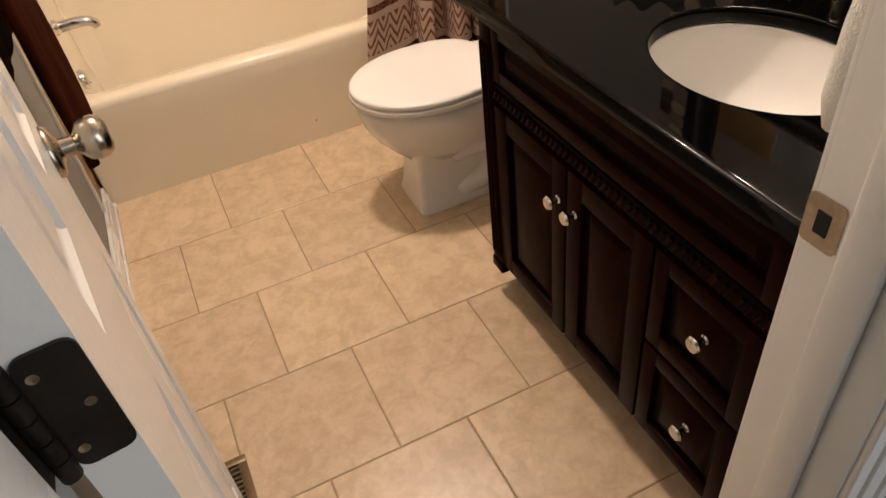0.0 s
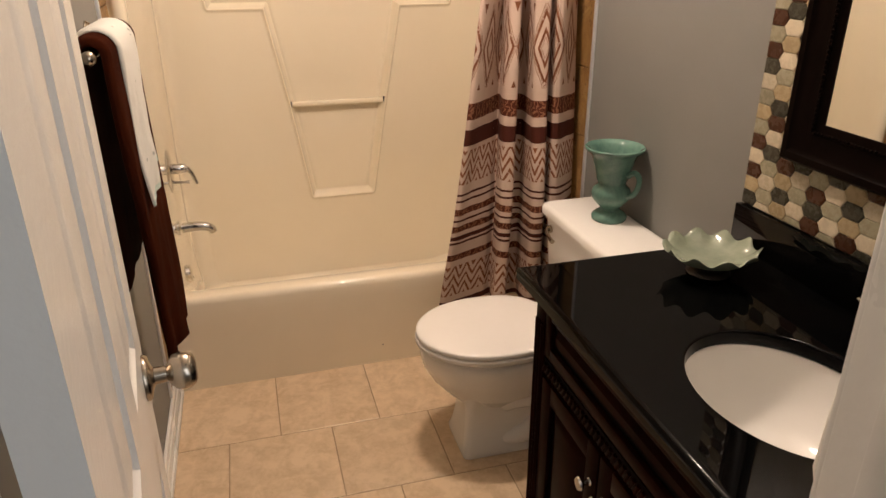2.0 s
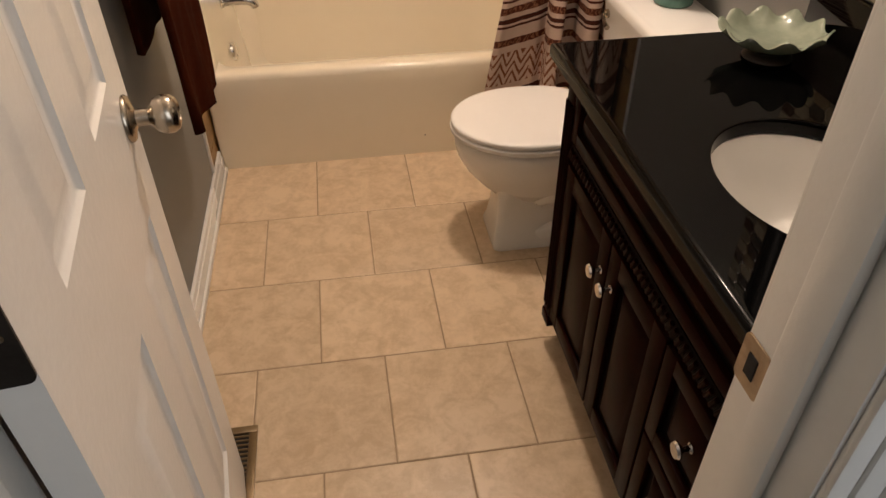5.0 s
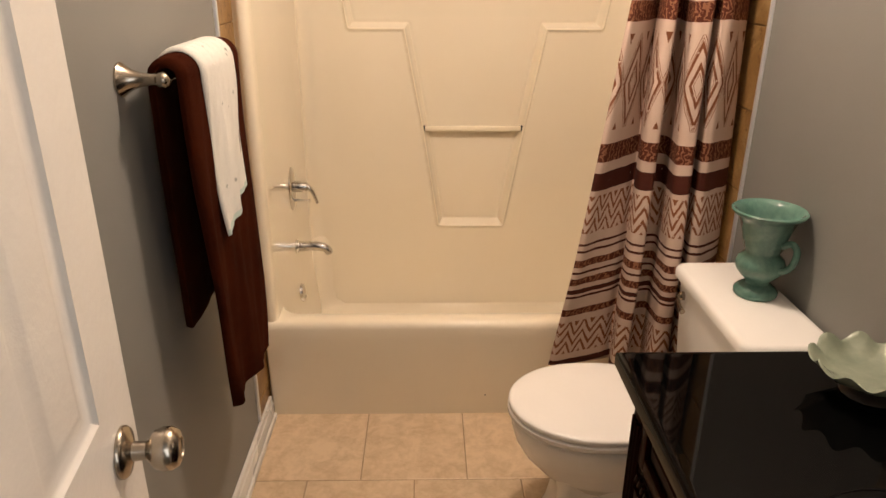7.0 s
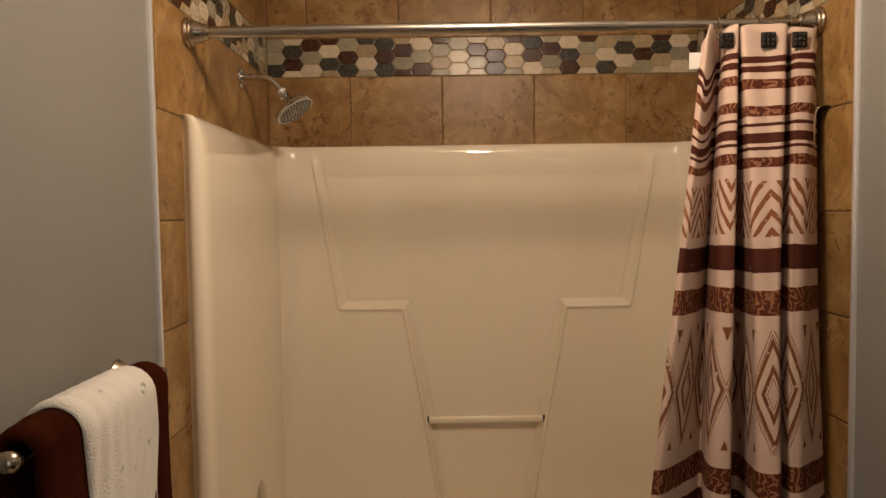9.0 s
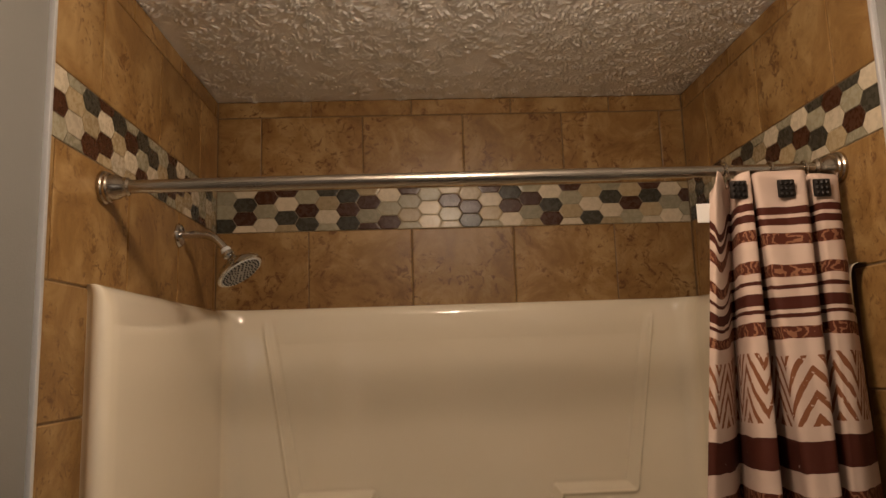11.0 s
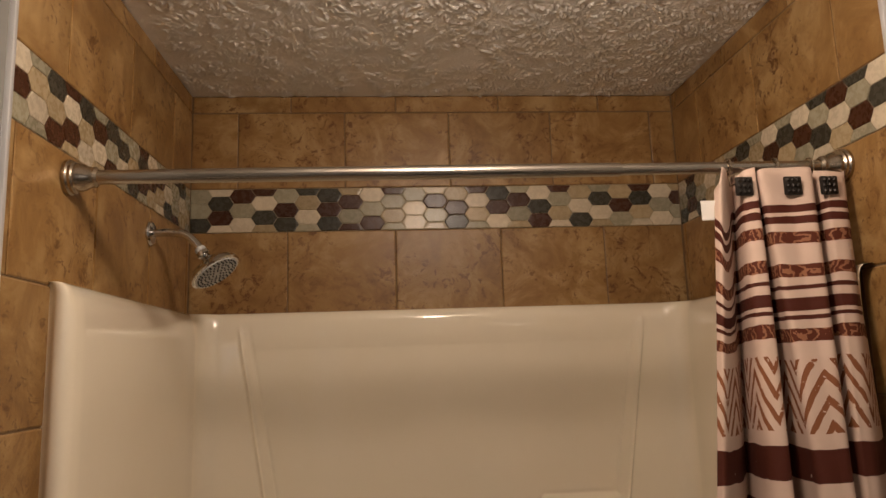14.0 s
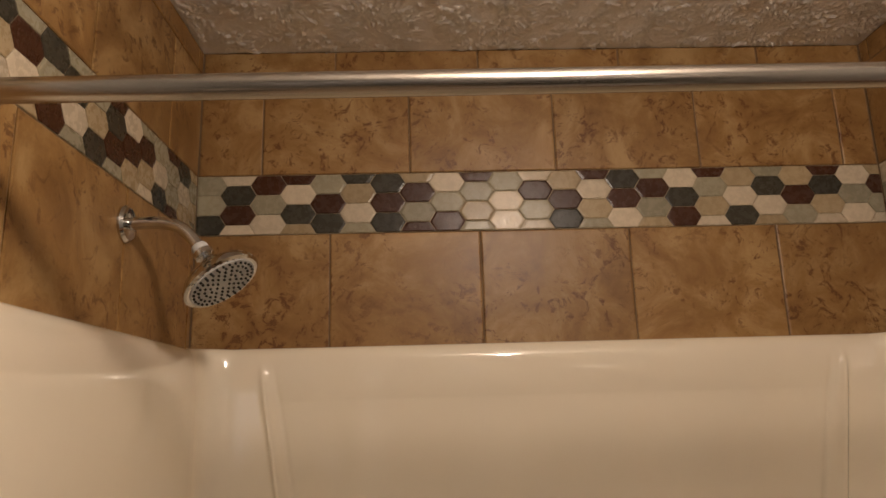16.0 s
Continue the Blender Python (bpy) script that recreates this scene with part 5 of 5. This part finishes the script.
def hinge(z):
    bm = B()
    # leaf on the door's edge
    ring = [(q[0], q[1]) for q in rounded(-DT + 0.002, 0.0, -0.045, 0.045, 0.008, 0, 4)]
    loft(bm, [[DM @ Vector((a, -0.0005, z + b)) for a, b in ring], [DM @ Vector((a, -0.0030, z + b)) for a, b in ring]])
    # leaf on the jamb
    loft(bm, [[Vector((JL + 0.0005, YD0 - 0.036 + (a + DT), z + b)) for a, b in ring], [Vector((JL + 0.0025, YD0 - 0.036 + (a + DT), z + b)) for a, b in ring]])
    k = DM @ Vector((-DT - 0.004, -0.004, 0))
    for j in range(5):
        tube(bm, [(k.x, k.y, z - 0.045 + j * 0.018 + 0.0006), (k.x, k.y, z - 0.045 + (j + 1) * 0.018 - 0.0006)], 0.0062, 14)
    h = part("hinge", bm, M_BRONZE, door, "dark bronze hinge")
    bm = B()
    for a, b in ((-0.026, -0.030), (-0.010, 0.0), (-0.026, 0.030)):
        q = DM @ Vector((a, -0.0030, z + b))
        lathe(bm, [(0.0036, -0.0005), (0.0034, 0.0006), (0.001, 0.0009)], towards(*q, DM.to_3x3() @ Vector((0, -1, 0))), 12)
    part("screws", bm, M_NICKEL, h)


for z in (0.25, 1.058, 1.80):
    hinge(z)

strike = thing("strike_plate", (JR, YD0, 0.93), "worn brass strike plate on the door jamb", "strike plate")
bm = B()
loft(bm, [[(JR - 0.0004, YD0 - 0.012 + a, 0.937 + b) for a, b, _ in rounded(-0.020, 0.018, -0.026, 0.026, 0.006, 0, 4)], [(JR - 0.0022, YD0 - 0.012 + a, 0.937 + b) for a, b, _ in rounded(-0.020, 0.018, -0.026, 0.026, 0.006, 0, 4)]])
plate = part("plate", bm, M_BRASS, strike)
# no opening is cut: a dark plate paints the shade inside it
bm = B()
box(bm, JR - 0.0032, JR - 0.0018, YD0 - 0.020, YD0 - 0.006, 0.925, 0.949, 0.0004, 1)
part("latch_hole_shade", bm, M_DARK, plate, "dark plate for the shade in the latch hole")

# floor register beside the door
reg = thing("floor_register", (0.16, -2.19, 0.0), "brown metal floor register with slots", "floor vent")
bm = B()
RX0, RX1, RY0, RY1 = 0.075, 0.192, -2.345, -2.047
for a, b, c, d in ((RX0, RX1, RY0, RY0 + 0.020), (RX0, RX1, RY1 - 0.020, RY1), (RX0, RX0 + 0.020, RY0 + 0.019, RY1 - 0.019), (RX1 - 0.020, RX1, RY0 + 0.019, RY1 - 0.019)):
    box(bm, a, b, c, d, 0.0005, 0.006, 0.0015)
part("rim", bm, M_REGISTER, reg)
for k in range(20):
    y = RY0 + 0.026 + k * 0.0127
    bm = B()
    box(bm, RX0 + 0.0195, RX1 - 0.0195, y, y + 0.0055, 0.001, 0.0052, 0.001, 1)
    part("slat", bm, M_REGISTER, reg)
# thin dark sheet on the floor paints the shade seen between the slats
bm = B()
box(bm, RX0 + 0.018, RX1 - 0.018, RY0 + 0.018, RY1 - 0.018, 0.0002, 0.0010)
part("duct_shade", bm, M_DARK, reg, "dark sheet for the shade below the slots")

# ---------------------------------------------------------------- tiles
MESHES = {}


def tile_mesh(name, a, b, d, material, bevel=0.0025):
    """A tile a wide, b high, d thick, its face at z = 0, centred; shared by all tiles of that size."""
    key = (name, round(a, 4), round(b, 4))
    if key not in MESHES:
        me = bpy.data.meshes.new(name)
        x, y, e = a / 2, b / 2, bevel
        v = [(-x, -y, -d), (x, -y, -d), (x, y, -d), (-x, y, -d), (-x, -y, -e * 0.5), (x, -y, -e * 0.5), (x, y, -e * 0.5), (-x, y, -e * 0.5),
             (-x + e, -y + e, 0), (x - e, -y + e, 0), (x - e, y - e, 0), (-x + e, y - e, 0)]
        f = [(8, 9, 10, 11)]
        for i in range(4):
            j = (i + 1) % 4
            f += [(i, j, 4 + j, 4 + i), (4 + i, 4 + j, 8 + j, 8 + i)]
        me.from_pydata(v, [], f)
        me.materials.append(material)
        MESHES[key] = me
    return MESHES[key]


G = 0.0018      # half a joint
TURN_BACK = Matrix(((1, 0, 0), (0, 0, -1), (0, 1, 0))).to_4x4()      # tile x -> x, y -> z, face -> -y
TURN_LEFT = Matrix(((0, 0, 1), (1, 0, 0), (0, 1, 0))).to_4x4()       # tile x -> y, y -> z, face -> +x
TURN_RIGHT = Matrix(((0, 0, -1), (-1, 0, 0), (0, 1, 0))).to_4x4()    # tile x -> -y, y -> z, face -> -x


def spans(lo, hi, joints):
    cuts = [lo] + [j for j in sorted(joints) if lo + 0.004 < j < hi - 0.004] + [hi]
    return list(zip(cuts, cuts[1:]))


# floor
tile_rng = random.Random(4)
rows_y = [TUBY + 0.05] + [-1.1965 - 0.3352 * k for k in range(6)]
for k, (ya, yb) in enumerate(zip(rows_y, rows_y[1:])):
    yb = max(yb, YD1)
    first = 0.345 if k % 2 == 0 else 0.512
    for xa, xb in spans(0.0, XR, [first + 0.3315 * q for q in range(-2, 5)]):
        a, b = xb - xa - 2 * G, ya - yb - 2 * G
        if b > 0.01:
            piece("tile", tile_mesh("floor_tile", a, b, 0.006, M_FLOORTILE), floor, ((xa + xb) / 2, (ya + yb) / 2, 0.0), Matrix.Rotation(math.pi * tile_rng.randint(0, 1), 4, "Z"))

# back wall
P = 0.3215
for za, zb, off in ((Z_SUR - 0.03, Z_M0, 0.286), (Z_M1, Z_B, 0.137), (Z_B, CEIL - 0.001, 0.295)):
    for xa, xb in spans(0.0, W, [off + P * q for q in range(-1, 6)]):
        piece("tile", tile_mesh("wall_tile", xb - xa - 2 * G, zb - za - 2 * G, 0.006, M_WALLTILE), wall_back, ((xa + xb) / 2, 0.0, (za + zb) / 2), TURN_BACK)

# side walls of the alcove: rows over the surround, and the strip in front of it
for wall, x, rot, yt in ((wall_left, 0.0, TURN_LEFT, YT), (wall_right, W, TURN_RIGHT, -0.970)):
    for za, zb, off in ((Z_SUR - 0.005, Z_M0, -0.025), (Z_M1, Z_B, -0.175), (Z_B, CEIL - 0.001, -0.03)):
        for ya, yb in spans(yt, -0.0005, [off - 0.3185 * q for q in range(5)]):
            piece("tile", tile_mesh("wall_tile", yb - ya - 2 * G, zb - za - 2 * G, 0.006, M_WALLTILE), wall, (x, (ya + yb) / 2, (za + zb) / 2), rot)
    z = Z_SUR - 0.005
    while z > 0.02:
        zb, za = z, max(0.0, z - 0.2385)
        piece("tile", tile_mesh("wall_tile", (TUBY + 0.06) - yt - 2 * G, zb - za - 2 * G, 0.006, M_WALLTILE), wall, (x, (yt + TUBY + 0.06) / 2, (za + zb) / 2), rot)
        z = za
for name, parent, xa, xb in (("grout_bed", wall_left, -0.0058, -0.003), ("grout_bed", wall_right, W + 0.003, W + 0.0038)):
    bm = B()
    box(bm, xa, xb, YT + 0.003 if parent is wall_left else -0.967, 0.0035, 0.0, CEIL - 0.001)
    ob = mesh_object(name, bm, M_GROUT, 0)
    ob.parent = parent


def clip(poly, axis, bound, keep_above):
    out = []
    for p, q in zip(poly, poly[1:] + poly[:1]):
        ip = (p[axis] >= bound) if keep_above else (p[axis] <= bound)
        iq = (q[axis] >= bound) if keep_above else (q[axis] <= bound)
        if ip:
            out.append(p)
        if ip != iq:
            t = (bound - p[axis]) / (q[axis] - p[axis])
            out.append((p[0] + t * (q[0] - p[0]), p[1] + t * (q[1] - p[1])))
    return out


def area(poly):
    return 0.5 * abs(sum(p[0] * q[1] - q[0] * p[1] for p, q in zip(poly, poly[1:] + poly[:1])))


def prism(poly, d=0.005, e=0.0012):
    """Vertices and faces of a flat stone with softened edges, its face at z = 0."""
    n = len(poly)
    cx, cy = sum(p[0] for p in poly) / n, sum(p[1] for p in poly) / n
    s = 1 - e * 2 / max(0.008, min(max(abs(p[0] - cx) for p in poly), max(abs(p[1] - cy) for p in poly)))
    v = [(p[0], p[1], -d) for p in poly] + [(p[0], p[1], -e * 0.6) for p in poly] + [(cx + (p[0] - cx) * s, cy + (p[1] - cy) * s, 0.0) for p in poly]
    f = [tuple(2 * n + i for i in range(n))]
    for i in range(n):
        j = (i + 1) % n
        f += [(i, j, n + j, n + i), (n + i, n + j, 2 * n + j, 2 * n + i)]
    return v, f


HP, HV = 0.0643, 0.0440        # column and row spacing of the mosaic
FLAT, SLANT = 0.0500, 0.0143


def hexagons(u0, u1, v0, v1, gap=0.0012, start=0.0, size=1.0):
    """Long hexagons in columns, clipped to the rectangle."""
    k = 0
    u = u0 + start
    wide, high, flat = HP * size, HV * size, FLAT * size
    while u < u1 + wide:
        v = v0 + (high / 2 if k % 2 == 0 else 0.0)
        while v < v1 + high:
            hx, hy, fl = flat / 2 + SLANT * size - gap, high / 2 - gap * 0.55, flat / 2 - gap * 0.4
            poly = [(u - hx, v), (u - fl, v - hy), (u + fl, v - hy), (u + hx, v), (u + fl, v + hy), (u - fl, v + hy)]
            for axis, bound, above in ((0, u0 + 0.001, True), (0, u1 - 0.001, False), (1, v0 + 0.001, True), (1, v1 - 0.001, False)):
                if poly:
                    poly = clip(poly, axis, bound, above)
            if len(poly) > 2 and area(poly) > 2e-5:
                yield k, u, v, poly
            v += high
        u += wide
        k += 1


def mosaic(parent, place, rot, u0, u1, v0, v1, start=0.0, upto=None, laid=None, seed=1, size=1.0):
    """Mosaic stones as pieces; above the height upto they are joined. laid: the colours of each column, top to bottom."""
    rest_v, rest_f, rest_c = [], [], []
    m = Matrix.Translation(place) @ rot
    rng = random.Random(seed)
    done = {}
    for k, u, v, poly in hexagons(u0, u1, v0, v1, start=start, size=size):
        row = round((v - v0) / (HV * size) - 0.01)
        near = [done.get((k, row - 1)), done.get((k - 1, row)), done.get((k - 1, row + (1 if k % 2 == 0 else -1)))]
        c = rng.choice([q for q in "BBGGCCCSSSTT" if q not in near] or ["S"])
        if laid and k < len(laid) and row < len(laid[k]):
            c = laid[k][len(laid[k]) - 1 - row]
        done[(k, row)] = c
        if upto is not None and v > upto:
            pv, pf = prism(poly)
            n = len(rest_v)
            rest_v += [m @ Vector(q) for q in pv]
            rest_f += [tuple(n + i for i in f) for f in pf]
            rest_c += ["BGCST".index(c)] * len(pf)
            continue
        local = [(p[0] - u, p[1] - v) for p in poly]
        key = ("hex", c) + tuple((round(a, 4), round(b, 4)) for a, b in local)
        if key not in MESHES:
            me = bpy.data.meshes.new("mosaic_stone")
            pv, pf = prism(local)
            me.from_pydata(pv, [], pf)
            me.materials.append(STONES[c])
            MESHES[key] = me
        piece("mosaic_tile", MESHES[key], parent, m @ Vector((u, v, 0)), rot)
    if rest_v:
        me = bpy.data.meshes.new("mosaic_rest")
        me.from_pydata(rest_v, [], rest_f)
        for q in "BGCST":
            me.materials.append(STONES[q])
        for face, q in zip(me.polygons, rest_c):
            face.material_index = q
        ob = new("mosaic_rest", me)
        ob.parent = parent
        tagged(ob, "rest of the stone mosaic", kind="stuff")


mosaic(wall_back, (0, 0.0, 0), TURN_BACK, 0.0, W, Z_M0, Z_M1, 0.024, laid=BACK_BAND)
mosaic(wall_left, (0.0, 0, 0), TURN_LEFT, YT + 0.004, -0.001, Z_M0, Z_M1, 0.03, laid=LEFT_BAND, seed=5)
mosaic(wall_right, (W, 0, 0), TURN_RIGHT, 0.001, 0.966, Z_M0, Z_M1, 0.02, seed=8)
M_PALEGROUT = surface("pale_grout", (0.40, 0.33, 0.22), (0.32, 0.26, 0.17), 0.85, scale=20, fine=200, bump=0.2)
for parent, b6 in ((wall_back, (0.0, W, 0.0022, 0.0045)), (wall_left, (-0.0045, -0.0022, YT + 0.004, 0.0)), (wall_right, (W + 0.0022, W + 0.0035, -0.966, 0.0))):
    ob = mesh_object("grout_bed", box(B(), *b6, Z_M0, Z_M1), M_PALEGROUT, 0)
    ob.parent = parent
bm = B()
box(bm, XR - 0.0045, XR + 0.001, -2.785, -1.808, ZC + 0.101, 1.98)
ob = mesh_object("grout_bed", bm, M_PALEGROUT, 0)
ob.parent = wall_right
mosaic(wall_right, (XR - 0.0075, 0, 0), TURN_RIGHT, 1.808, 2.785, ZC + 0.101, 1.98, 0.02, 1.30, size=0.77)
